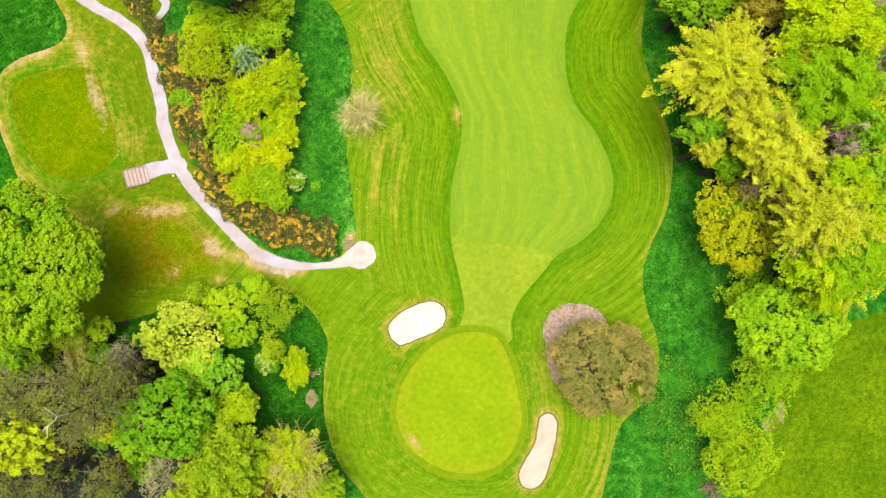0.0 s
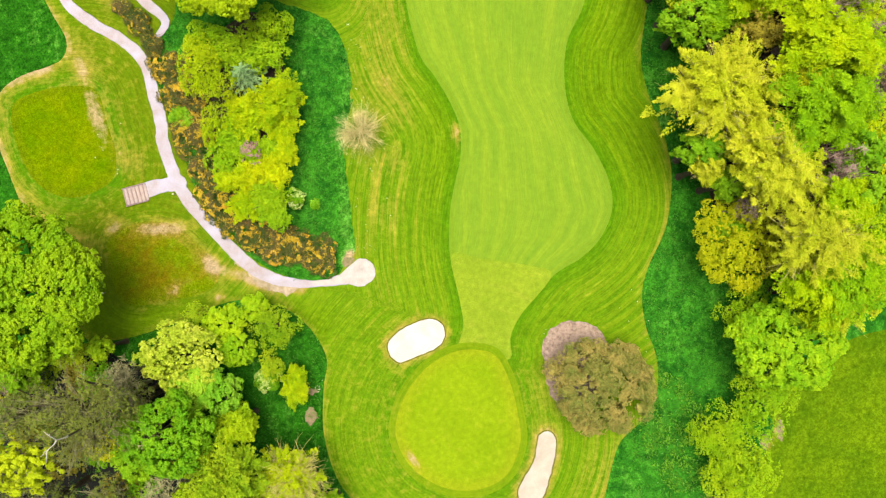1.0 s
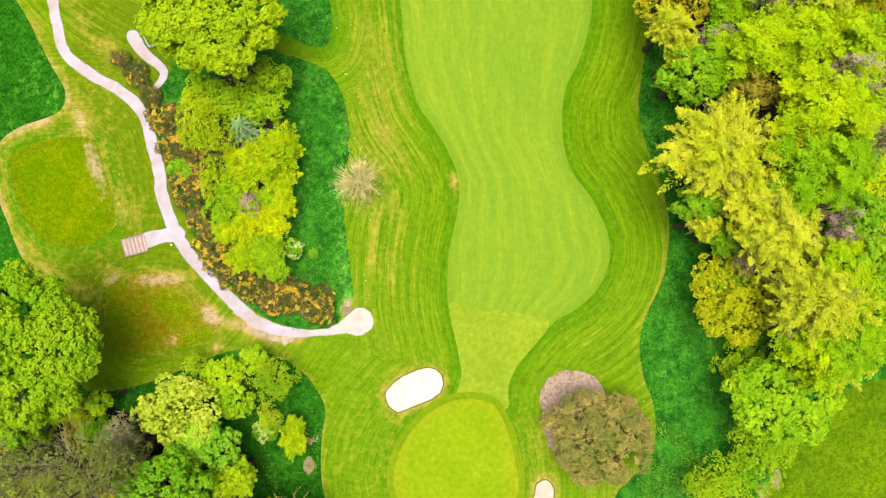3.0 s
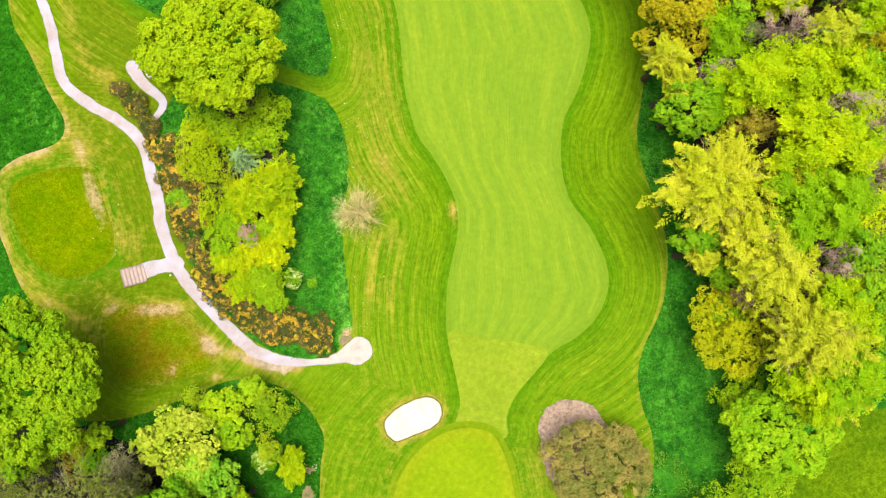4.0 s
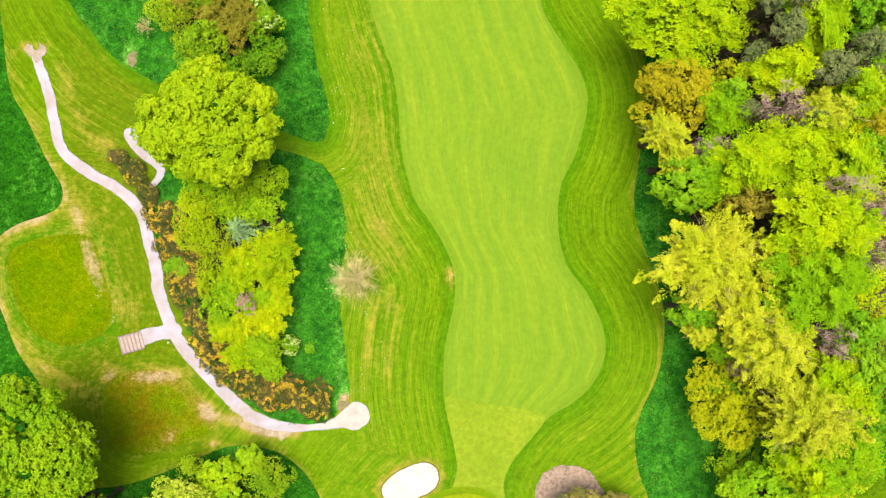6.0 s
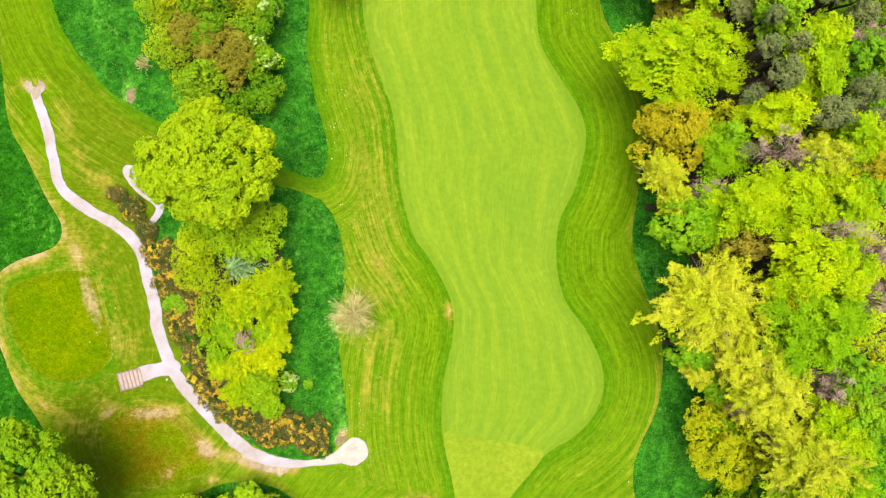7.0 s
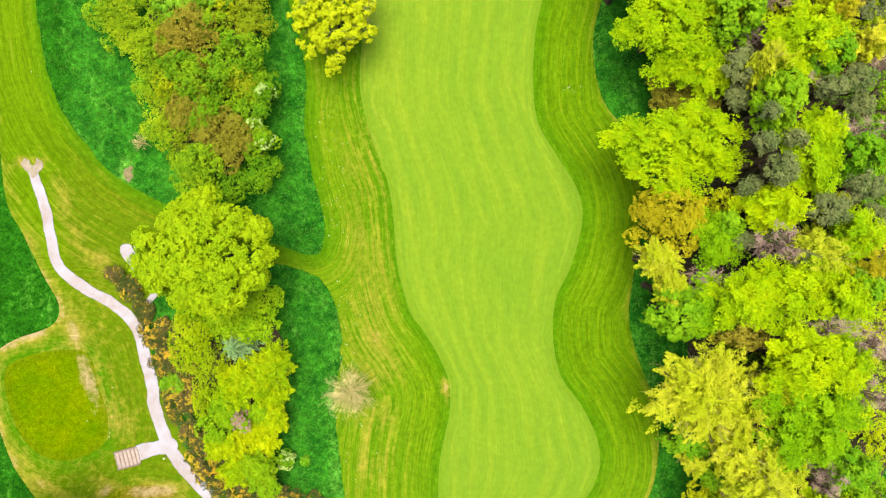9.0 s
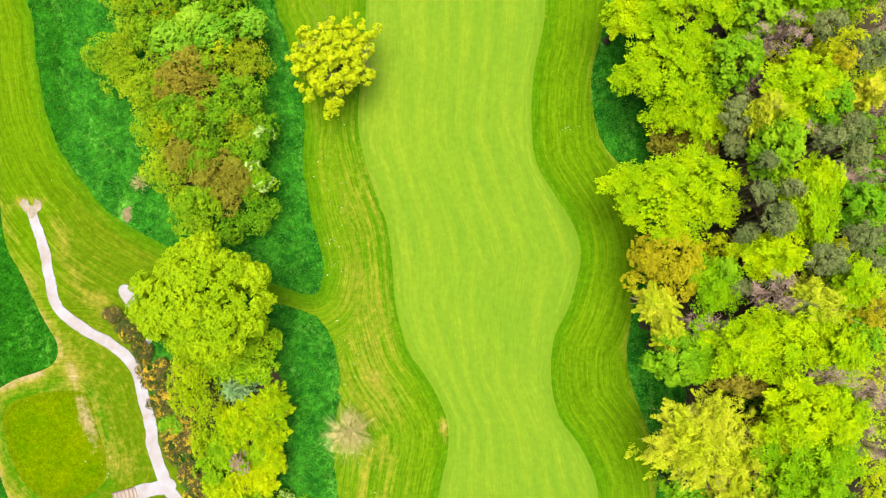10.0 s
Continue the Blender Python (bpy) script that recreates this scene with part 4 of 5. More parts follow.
def crown_domes(r, h, rng, lobe=1.4, bump=0.5, leaf=0.34, per=10, slim=0.8, rag=0.12, low=0.4, sink=0.16, full=1.0, dense=1.0, lobes=()):
    """A cauliflower crown: evenly spread domes, small rounded bumps over each, leaves that follow the bumps."""
    deep = h * (1 - low) / 2
    mid = h - deep
    n = int(1.75 * full * (r / lobe) ** 2) + 7
    z = 1 - 1.2 * (np.arange(n) + 0.5) / n
    a = np.arange(n) * 2.39996 + rng.normal(0, 0.25, n)
    flat = np.sqrt(np.maximum(0, 1 - z * z))
    d = np.stack([flat * np.cos(a), flat * np.sin(a), z], 1)
    reach = outline(rng, rag)(a)[:, None]
    if lobes:
        reach = np.interp(a % (2 * math.pi), np.linspace(0, 2 * math.pi, len(lobes) + 1), (*lobes, lobes[0]))[:, None]
    own = lobe * rng.uniform(0.7, 1.3, n)
    heart = d * np.array([r - 0.75 * lobe, r - 0.75 * lobe, deep - 0.6 * lobe]) * np.concatenate([reach, reach, np.ones_like(reach)], 1) * rng.uniform(1 - sink, 1.02, n)[:, None]
    idx = np.repeat(np.arange(n), np.maximum(5, 2.3 * (own / bump) ** 2).astype(int))
    q = unit(sphere_points(len(idx), rng, -0.5) + 0.7 * d[idx] + (0, 0, 0.2))
    spot = heart[idx] + q * (own[idx] * rng.uniform(0.78, 1.05, len(idx)))[:, None]
    k = np.repeat(np.arange(len(idx)), per)
    g = unit(sphere_points(len(k), rng, -0.4) + 0.8 * q[k])
    c = spot[k] + g * (bump * rng.uniform(0.5, 1.0, len(k)))[:, None]
    c[:, 2] += mid
    normal = 0.55 * g + 0.75 * q[k] + rng.normal(0, 0.22, c.shape) + (0, 0, 0.3)
    v = cards(c, normal, leaf * rng.uniform(0.7, 1.3, len(k)), slim, rng)
    i2 = np.repeat(np.arange(n), 11)
    q2 = unit(sphere_points(len(i2), rng, -0.4) + 0.5 * d[i2] + (0, 0, 0.3))
    c2 = heart[i2] + q2 * (own[i2] * rng.uniform(0.35, 0.7, len(i2)))[:, None]
    c2[:, 2] += mid
    inner = cards(c2, q2 + rng.normal(0, 0.2, q2.shape), own[i2] * rng.uniform(0.8, 1.1, len(i2)) * dense, 0.9, rng)
    m = int(26 * r * dense)
    d3 = sphere_points(m, rng, -0.3) * rng.uniform(0.55, 0.74, m)[:, None]
    hull = cards(d3 * np.array([r, r, deep]) * (0.97 if lobes else 1) + (0, 0, mid), d3 + rng.normal(0, 0.2, d3.shape), rng.uniform(0.9, 1.3, m) * min(1.0, 0.25 + 0.12 * r), 0.9, rng)
    return np.vstack([v, inner, hull])


def crown_sprays(r, h, rng, leaf=0.5, full=1.0, rag=0.2, low=0.3, slim=0.34, fan=0.5, lift=0.15, fill=0.07, reach_by=1.0):
    """A feathery crown: branches that run outwards and end in drooping sprays."""
    deep = h * (1 - low) / 2
    mid = h - deep
    count = int(full * (30 + 2.5 * r * r))
    d = sphere_points(count, rng, -0.15)
    d[:, 2] = np.abs(d[:, 2]) ** 0.8 * np.sign(d[:, 2])
    reach = outline(rng, rag)(np.arctan2(d[:, 1], d[:, 0]))[:, None]
    tip = d * np.array([r, r, deep]) * reach * rng.uniform(0.66, 1.06, count)[:, None]
    out = unit(np.concatenate([d[:, :2], np.full((count, 1), lift)], 1) + rng.normal(0, 0.25, (count, 3)))
    side = unit(np.cross(out, (0, 0, 1.0)))
    long = reach_by * rng.uniform(1.7, 3.6, count) * (0.55 + 0.06 * r)
    per = 105
    idx = np.repeat(np.arange(count), per)
    t = rng.uniform(0, 1, len(idx)) ** 0.8
    s = rng.uniform(-1, 1, len(idx)) * fan * (1.05 - t) * long[idx]
    c = tip[idx] - out[idx] * ((1 - t) * long[idx])[:, None] + side[idx] * s[:, None]
    c[:, 2] += mid - 0.25 * (np.abs(s) / long[idx]) - 0.18 * t * t * long[idx] + rng.normal(0, 0.10, len(idx))
    along = out[idx] + side[idx] * (np.sign(s) * 0.8)[:, None] + rng.normal(0, 0.3, (len(idx), 3))
    normal = np.array([0, 0, 1.0]) + 0.35 * out[idx] + rng.normal(0, 0.45, (len(idx), 3))
    v = cards(c, normal, leaf * rng.uniform(0.6, 1.4, len(idx)), slim, rng, along)
    m = int(len(idx) * fill)
    d2 = sphere_points(m, rng, -0.6) * rng.uniform(0.25, 0.62, m)[:, None] * np.array([r, r, deep])
    d2[:, 2] += mid
    v2 = cards(d2, rng.normal(size=(m, 3)) + (0, 0, 0.8), np.full(m, 0.8), 0.8, rng)
    return np.vstack([v, v2])


def crown_plumes(r, h, rng, leaf=0.37, slim=0.34, plume=1.9, full=1.0, rag=0.2, low=0.5, per=52, fill=0.08):
    """A layered crown: rounded lobes over a dome, each a whorl of short feathery plumes that droop at their ends."""
    deep = h * (1 - low) / 2
    mid = h - deep
    n = int(full * 1.3 * (r / plume) ** 2) + 6
    z = 1 - 1.12 * (np.arange(n) + 0.5) / n
    a = np.arange(n) * 2.39996 + rng.normal(0, 0.3, n)
    flat = np.sqrt(np.maximum(0, 1 - z * z))
    d = np.stack([flat * np.cos(a), flat * np.sin(a), z], 1)
    reach = outline(rng, rag)(a) * rng.uniform(0.78, 1.08, n)
    heart = d * np.stack([(r - 0.8 * plume) * reach, (r - 0.8 * plume) * reach, (deep - 0.3) * rng.uniform(0.62, 1.1, n)], 1)
    own = plume * rng.uniform(0.65, 1.2, n)
    k = np.repeat(np.arange(n), 15)
    turn = rng.uniform(0, 2 * math.pi, len(k))
    out = unit(np.stack([np.cos(turn), np.sin(turn), rng.uniform(-0.2, 0.6, len(k))], 1) + 0.8 * d[k] * (1, 1, 0.2))
    side = unit(np.cross(out, (0, 0, 1.0)))
    long = own[k] * rng.uniform(0.7, 1.5, len(k))
    i = np.repeat(np.arange(len(k)), per)
    t = rng.uniform(0, 1, len(i)) ** 0.75
    s = rng.uniform(-1, 1, len(i)) * (0.05 + 0.25 * np.sin(math.pi * np.clip(t, 0.12, 0.97))) * long[i]
    c = heart[k][i] + out[i] * (t * long[i])[:, None] + side[i] * s[:, None]
    c[:, 2] += mid - 0.30 * np.abs(s) - 0.22 * t * t * long[i] + rng.normal(0, 0.07, len(i))
    along = out[i] + side[i] * (np.sign(s) * 0.7)[:, None] + rng.normal(0, 0.3, (len(i), 3))
    normal = np.array([0, 0, 1.0]) + 0.6 * out[i] + rng.normal(0, 0.45, (len(i), 3))
    v = cards(c, normal, leaf * rng.uniform(0.6, 1.35, len(i)), slim, rng, along)
    m = int(len(i) * fill)
    d2 = sphere_points(m, rng, -0.5) * rng.uniform(0.3, 0.66, m)[:, None] * np.array([r, r, deep])
    d2[:, 2] += mid
    return np.vstack([v, cards(d2, rng.normal(size=(m, 3)) + (0, 0, 0.8), np.full(m, 0.8), 0.8, rng)])


def twigs(r, h, rng, stems=26, forks=6, thick=0.06, low=0.15, flat=0.6, droop=0.0):
    """Bare branches that spread from the trunk and fork to thin ends."""
    pieces = []
    for d in sphere_points(stems, rng, 0.05):
        root = np.array([0, 0, h * rng.uniform(low, max(0.45, low + 0.15))])
        end = np.array([d[0] * r, d[1] * r, h * (1 - flat) + d[2] * h * flat]) * rng.uniform(0.75, 1.0)
        pieces.append(tube(root, end, thick, thick * 0.25, 4, 0.12 * r / 4, rng, 4))
        for _ in range(forks):
            k = rng.uniform(0.3, 0.9)
            a = root + (end - root) * k
            b = a + (end - root) * rng.uniform(0.25, 0.5) + rng.normal(0, 0.16, 3) * r - (0, 0, droop)
            pieces.append(tube(a, b, thick * 0.45, thick * 0.15, 3, 0.06, rng, 3))
            for _ in range(2):
                g = a + (b - a) * rng.uniform(0.3, 0.9)
                pieces.append(tube(g, g + (b - a) * 0.4 + rng.normal(0, 0.09, 3) * r, thick * 0.3, thick * 0.12, 3, 0, rng, 2))
    return pieces


def plant(name, x, y):
    ob = new(name)
    ob.location = (x, y, float(relief(x, y)))
    return ob


def trunk_and_limbs(ob, r, h, rng, limbs=5, thick=1.0, material="bark"):
    w = thick * (0.12 + 0.022 * h)
    lean = rng.normal(0, 0.02 * h, 2)
    top = np.array([lean[0], lean[1], h * 0.72])
    v, f = merge([tube((0, 0, -0.3), (0, 0, 0.5), w * 1.5, w, 8, 0, rng, 3), tube((0, 0, 0.5), top, w, w * 0.3, 8, 0.03 * r, rng, 5)])
    part("trunk", mesh("trunk", v, f, M[material]), ob)
    for i in range(limbs):
        a = 2 * math.pi * (i + rng.uniform(-0.3, 0.3)) / limbs
        k = rng.uniform(0.35, 0.85)
        root = np.array([lean[0] * k, lean[1] * k, h * 0.72 * k])
        end = np.array([math.cos(a) * r * 0.75, math.sin(a) * r * 0.75, h * rng.uniform(0.6, 0.85)])
        part("limb", mesh("limb", *tube(root, end, w * 0.45, w * 0.1, 6, 0.05 * r, rng, 5), M[material]), ob)


def tree(row, leaves, label, name="tree", group="", crown=crown_lumps, seed=0, limbs=5, bare=0, twig="twig_grey", spread=1.0, vary=0.0, **shape):
    x, y, r, h = row[:4]
    r = r * spread
    wide = math.sqrt(row[4]) if len(row) > 4 else 1.0
    rng = np.random.default_rng(seed + int(abs(x) * 70 + abs(y) * 130))
    h = h * (1 + vary * rng.uniform(-1, 1))
    ob = plant(name, x, y)
    trunk_and_limbs(ob, r, h, rng, limbs)
    v = crown(r, h, rng, **shape) * (wide, 1 / wide, 1)
    part("crown", leaf_mesh("crown", v, M[leaves]), ob)
    if bare:
        part("bare_crown", mesh("bare_crown", *merge(twigs(0.86 * r, 1.06 * h, rng, int(bare * 20 * r), 6, 0.06, 0.5, 0.34)), M[twig]), ob, "pale thin branches")
    return tagged(ob, label, "tree", group)


def bare_tree(row, label, material="twig", name="bare_tree", group="", stems=26, forks=6, thick=0.06, flat=0.6, low=0.15):
    x, y, r, h = row[:4]
    wide = math.sqrt(row[4]) if len(row) > 4 else 1.0
    rng = np.random.default_rng(int(abs(x) * 70 + abs(y) * 130))
    ob = plant(name, x, y)
    w = 0.1 + 0.012 * h
    part("trunk", mesh("trunk", *tube((0, 0, -0.3), (0, 0, h * 0.6), w * 1.3, w * 0.4, 7, 0.05, rng, 4), M[material]), ob)
    v, f = merge(twigs(0.78 * r, h, rng, stems, forks, thick, low, flat))
    part("bare_crown", mesh("bare_crown", v * (wide, 1 / wide, 1), f, M[material]), ob)
    if low > 0.3:
        haze = crown_lumps(0.9 * r, h, rng, 0.22, 0.8, 0.06, 0.4, 0.3, 0.5, 0.6, 0.6, 0.2) * (wide, 1 / wide, 1)
        part("fine_twig", leaf_mesh("fine_twig", haze, M[material]), ob)["kind"] = "stuff"
    return tagged(ob, label, "tree", group)


# ---- trees ----
# reach of the two oaks' crowns in sixteen directions, from east round by north
OAK_LOBES = [(1.12, 1.10, 1.0, 0.80, 1.03, 0.90, 0.86, 1.10, 1.15, 1.03, 0.92, 0.82, 0.86, 1.08, 1.0, 1.06), (1.04, 1.0, 0.92, 1.06, 1.08, 0.95, 1.02, 1.08, 1.0, 0.94, 1.04, 1.08, 0.96, 1.02, 1.0, 0.92)]
for row, lobes in zip(OAKS, OAK_LOBES):
    tree(row, "oak" if row[1] > 0 else "oak_green", "broad oak in bright green spring leaf", "oak_tree", "oaks", crown_domes, limbs=7, seed=4, lobe=1.45, bump=0.46, leaf=0.34, per=10, sink=0.08, full=1.7, low=0.5, dense=1.3, lobes=lobes)
for row in SYCAMORES:
    tree(row, "sycamore", "round sycamore in fresh green leaf", "sycamore_tree", "", crown_domes, lobe=1.05, bump=0.40, leaf=0.29, per=14, rag=0.08, sink=0.12, full=1.2)
for row in GREENS:
    if row[0] > 20 or row[1] < -12:
        tree(row, "lime", "fresh green broad-leaved tree in full leaf", "broadleaf_tree", "green trees of the woods", crown_domes, lobe=0.9, bump=0.42, leaf=0.36, per=8, rag=0.18)
    elif row[1] < 0:
        tree(row, "fresh", "bright green young tree in long grass", "young_tree", "young trees of the small copse", crown_domes, lobe=0.6, bump=0.32, leaf=0.32, per=7, rag=0.22)
    else:
        tree(row, "copse" if row[1] > 45 else "fresh", "fresh green shrubby tree with star-like leaf tufts", "young_tree", "green young trees of the copses", crown_lumps, spread=0.98, vary=0.3, lobe=0.22, leaf=0.38, slim=0.42, puff=0.5, star=0.8, rag=0.24, full=0.9, gap=0.18)
for row in HAZELS:
    tree(row, "moss" if row[1] > 55 and row[0] > -30 else "oak" if 0 < row[1] < 40 else "fresh" if row[0] > 0 else "hazel", "soft olive-green hazel with fine young leaves", "hazel_tree", "hazels", crown_lumps, spread=1.22 if row[0] > 0 else 1.05 if row[1] > 0 else 0.9, vary=0.12, lobe=0.24, leaf=0.24, slim=0.42, rag=0.24, puff=0.45, star=0.5)
for i, row in enumerate(MAPLES):
    tree(row, "fresh" if i % 4 == 3 or row[1] < -18 else "maple", "yellow-green young maple in spring leaf", "maple_tree", "maples", crown_sprays, spread=1.02, vary=0.32, leaf=0.36, slim=0.26, fan=0.55, rag=0.25, lift=0.4, full=0.9, fill=0.12)
for i, row in enumerate(BEECHES + BEECHES_NORTH):
    tree(row, "beech_deep" if i in (1, 3, 12, 15, 19, 22) else "beech", "yellow-green beech with layered feathery sprays", "beech_tree", "beeches of the wood", crown_plumes, spread=1.06, vary=0.05)
for row in LARCHES:
    tree(row, "larch", "pale yellow feathery larch on the wood's edge", "larch_tree", "larches", crown_sprays, spread=1.06, leaf=0.42, slim=0.2, fan=0.36, rag=0.26, lift=0.25, low=0.45, fill=0.12, full=1.2, bare=0.14, twig="twig_blond", reach_by=0.95)
for row in OLIVES:
    tree(row, "olive", "olive-yellow tree with fine young leaves", "broadleaf_tree", "olive-leaved trees", crown_lumps, lobe=0.15, leaf=0.28, slim=0.5, puff=0.42, rag=0.2)
for row in BRONZES:
    tree(row, "bronze", "bronze-brown tree with unfolding leaves", "bronze_tree", "bronze trees", crown_lumps, lobe=0.17, leaf=0.30, slim=0.45, rag=0.2, puff=0.42, star=0.5, gap=0.1)
tree((21.8, -16.4, 7.2, 8, 1.06), "holm", "dense olive-brown evergreen tree on a mulch bed", "evergreen_tree", "", crown_domes, lobe=1.4, bump=0.42, leaf=0.32, per=9, slim=0.55, rag=0.12, low=0.0, sink=0.2, full=1.25, dense=1.1)
for row in ORANGES:
    tree(row, "orange", "amber-orange tree with young leaves", "amber_tree", "amber trees", crown_lumps, lobe=0.15, leaf=0.34, slim=0.45, puff=0.40, rag=0.15)
for row in GREYS:
    tree(row, "grey", "olive-grey tall tree just budding", "budding_tree", "budding trees", crown_lumps, lobe=0.2, leaf=0.30, slim=0.35, full=0.7, rag=0.25, puff=0.5, star=0.6, gap=0.2, bare=0.35)
for row in FEATHERED:
    tree(row, "hazel", "yellow-green tall tree with feathery twigs", "broadleaf_tree", "feathered trees", crown_sprays, leaf=0.36, slim=0.4, fan=0.6, lift=0.4)
for row in BLONDS:
    tree(row, "oak", "olive and blond tree with fine twigs showing", "budding_tree", "blond trees", crown_sprays, leaf=0.34, slim=0.3, fan=0.6, full=0.7, lift=0.5, fill=0.05, bare=0.75, twig="twig_blond")
for row in CREAMS:
    tree(row, "cream", "cream-green blossoming tree in the copse", "blossom_tree", "", crown_lumps, lobe=0.14, leaf=0.27, slim=0.8, puff=0.36, rag=0.2, low=0.4)
for row in PALES:
    tree(row, "pale", "pale green blossoming tree", "blossom_tree", "pale trees", crown_domes, lobe=0.8, bump=0.36, leaf=0.30, per=8)
for row in YELLOWS:
    tree(row, "yellow", "bright yellow-leaved tree with an open crown", "yellow_tree", "yellow trees", crown_domes, lobe=0.5, bump=0.33, leaf=0.36, per=8, rag=0.46, low=0.35, sink=0.6, full=0.8, bare=0.10, dense=0.5)
for row in PINES:
    tree(row, "pine", "dark grey-green pine in the wood", "pine_tree", "pines", crown_domes, spread=0.74, lobe=0.7, bump=0.40, leaf=0.36, per=9, slim=0.3, rag=0.2, low=0.74, sink=0.3, full=0.85)
for row in BARE_WOODS:
    bare_tree(row, "leafless pinkish-grey tree among green trees" if row[0] > 0 else "leafless grey-brown tree among green trees", "twig" if row[0] > 0 else "twig_grey", "bare_tree", "leafless trees of the wood", 26, 6, 0.075, 0.32, 0.6)
DEAD_FORKS = [((0, 0, 23), (0.1, 0.2, 25.4), 0.14), ((0.1, 0.2, 25.4), (0.5, 1.4, 27.4), 0.11), ((0.1, 0.2, 25.4), (-0.5, -1.0, 27.0), 0.11), ((0.4, 1.1, 27), (1.1, 1.6, 27.6), 0.07),
              ((0.3, 0.9, 26.6), (-0.4, 1.9, 27.5), 0.07), ((-0.3, -0.6, 26.5), (-1.4, -1.3, 27.2), 0.06), ((-0.4, -0.8, 26.8), (0.1, -1.9, 27.4), 0.07)]
dead = plant("dead_tree", -40.7, -17.8)
rng = np.random.default_rng(3)
part("trunk", mesh("trunk", *tube((1.5, 0.5, -0.3), (0, 0, 23), 0.3, 0.12, 7, 0.1, rng, 5), M["bark"]), dead)
for a, b, w in DEAD_FORKS:
    a, b = [(0.5 * q[0], 0.85 * q[1], q[2]) for q in (a, b)]
    part("dead_branch", mesh("dead_branch", *tube(a, b, 0.75 * w, w * 0.3, 5, 0.08, rng, 4), M["deadwood"]), dead, "bleached white dead branch")
tagged(dead, "dead tree with a bleached forked top among budding trees", "tree")
straw = bare_tree((-11.6, 19.3, 4.3, 5.5), "leafless blond tree beside the mown grass", "twig_straw", "bare_tree", "", 60, 16, 0.022, 0.8)
haze = crown_lumps(3.3, 5.4, np.random.default_rng(8), 0.2, 0.7, 0.03, 0.2, 0.1, 0.2, 0.5, 0.7, 0.3)
part("fine_twig", leaf_mesh("fine_twig", haze, M["twig_straw"]), straw)["kind"] = "stuff"


def gorse_bush(x, y, r, label="gorse bush with orange-yellow flowers beside the path"):
    rng = np.random.default_rng(int(abs(x) * 70 + abs(y) * 130))
    ob = plant("gorse_bush", x, y)
    part("stem", mesh("stem", *tube((0, 0, -0.1), (0, 0, r * 0.5), 0.07, 0.04, 5, 0, rng, 3), M["bark"]), ob)
    bush = part("foliage", leaf_mesh("foliage", crown_lumps(r, 1.5 * r, rng, 0.2, 0.25, 0.34, 0.62, 0.2, 0.0, 0.33, 0.5), M["gorse"]), ob)
    n = int(rng.choice((220, 420, 640)) * r * r)
    d = sphere_points(n, rng, 0.0)
    keep = np.array([noise.noise((1.4 * (x + p[0] * r), 1.4 * (y + p[1] * r), p[2])) for p in d]) > 0.02
    d = d[keep]
    c = d * np.array([r, r, r * 0.8]) * rng.uniform(0.85, 1.08, len(d))[:, None] + (0, 0, 0.75 * r)
    part("blossom", leaf_mesh("blossom", cards(c, d + rng.normal(0, 0.4, d.shape) + (0, 0, 0.5), rng.uniform(0.13, 0.26, len(d)), 0.75, rng), M["gorse_flower"]), bush, "orange-yellow gorse flowers")["kind"] = "stuff"
    return tagged(ob, label, "bush", "gorse along the path")


rng = np.random.default_rng(5)
row_line = curve(GORSE_LINE, 1.25, False)
for (px, py), t in zip(row_line, unit(np.gradient(row_line, axis=0))):
    for off in (-0.2, 0.9, 2.0, 3.1):
        k = off + rng.normal(0, 0.35)
        gorse_bush(px - t[1] * k + rng.normal(0, 0.2), py + t[0] * k, rng.uniform(0.85, 1.3))
for _ in range(17):
    a = rng.uniform(-1, 1)
    gorse_bush(-43.3 + a * 1.9 + rng.normal(0, 0.55), 35.1 - a * 1.8 + rng.normal(0, 0.55), rng.uniform(0.65, 1.0))
for _ in range(9):
    gorse_bush(-40.2 + rng.normal(0, 0.55), 30.3 + rng.normal(0, 0.7), rng.uniform(0.6, 0.95))


def spruce(x, y, r, h):
    rng = np.random.default_rng(12)
    ob = plant("blue_spruce", x, y)
    part("trunk", mesh("trunk", *tube((0, 0, -0.2), (0, 0, h), 0.16, 0.02, 7, 0, rng, 5), M["bark"]), ob)
    out = []
    for z in np.linspace(0.30, 0.97, 8):
        for a in rng.uniform(0, 6.28) + np.arange(8) * 2 * math.pi / 8:
            d = np.array([math.cos(a), math.sin(a), 0])
            s = np.array([-d[1], d[0], 0])
            long = r * ((1 - z) / 0.7) ** 0.7 * rng.uniform(0.85, 1.1) + 0.15
            n = int(20 + 26 * long)
            t = rng.uniform(0.05, 1, n)
            off = rng.uniform(-1, 1, n) * 0.22 * (1.1 - t) * long
            c = d * (t * long)[:, None] + s * off[:, None]
            c[:, 2] += z * h - 0.18 * t * t * long + rng.normal(0, 0.05, n)
            out.append(cards(c, np.array([0, 0, 1.0]) + rng.normal(0, 0.35, (n, 3)), rng.uniform(0.2, 0.42, n), 0.35, rng, d + s * np.sign(off)[:, None] * 0.7))
    part("crown", leaf_mesh("crown", np.vstack(out), M["spruce"]), ob)
    tagged(ob, "blue-green spruce with star-like branches", "tree")


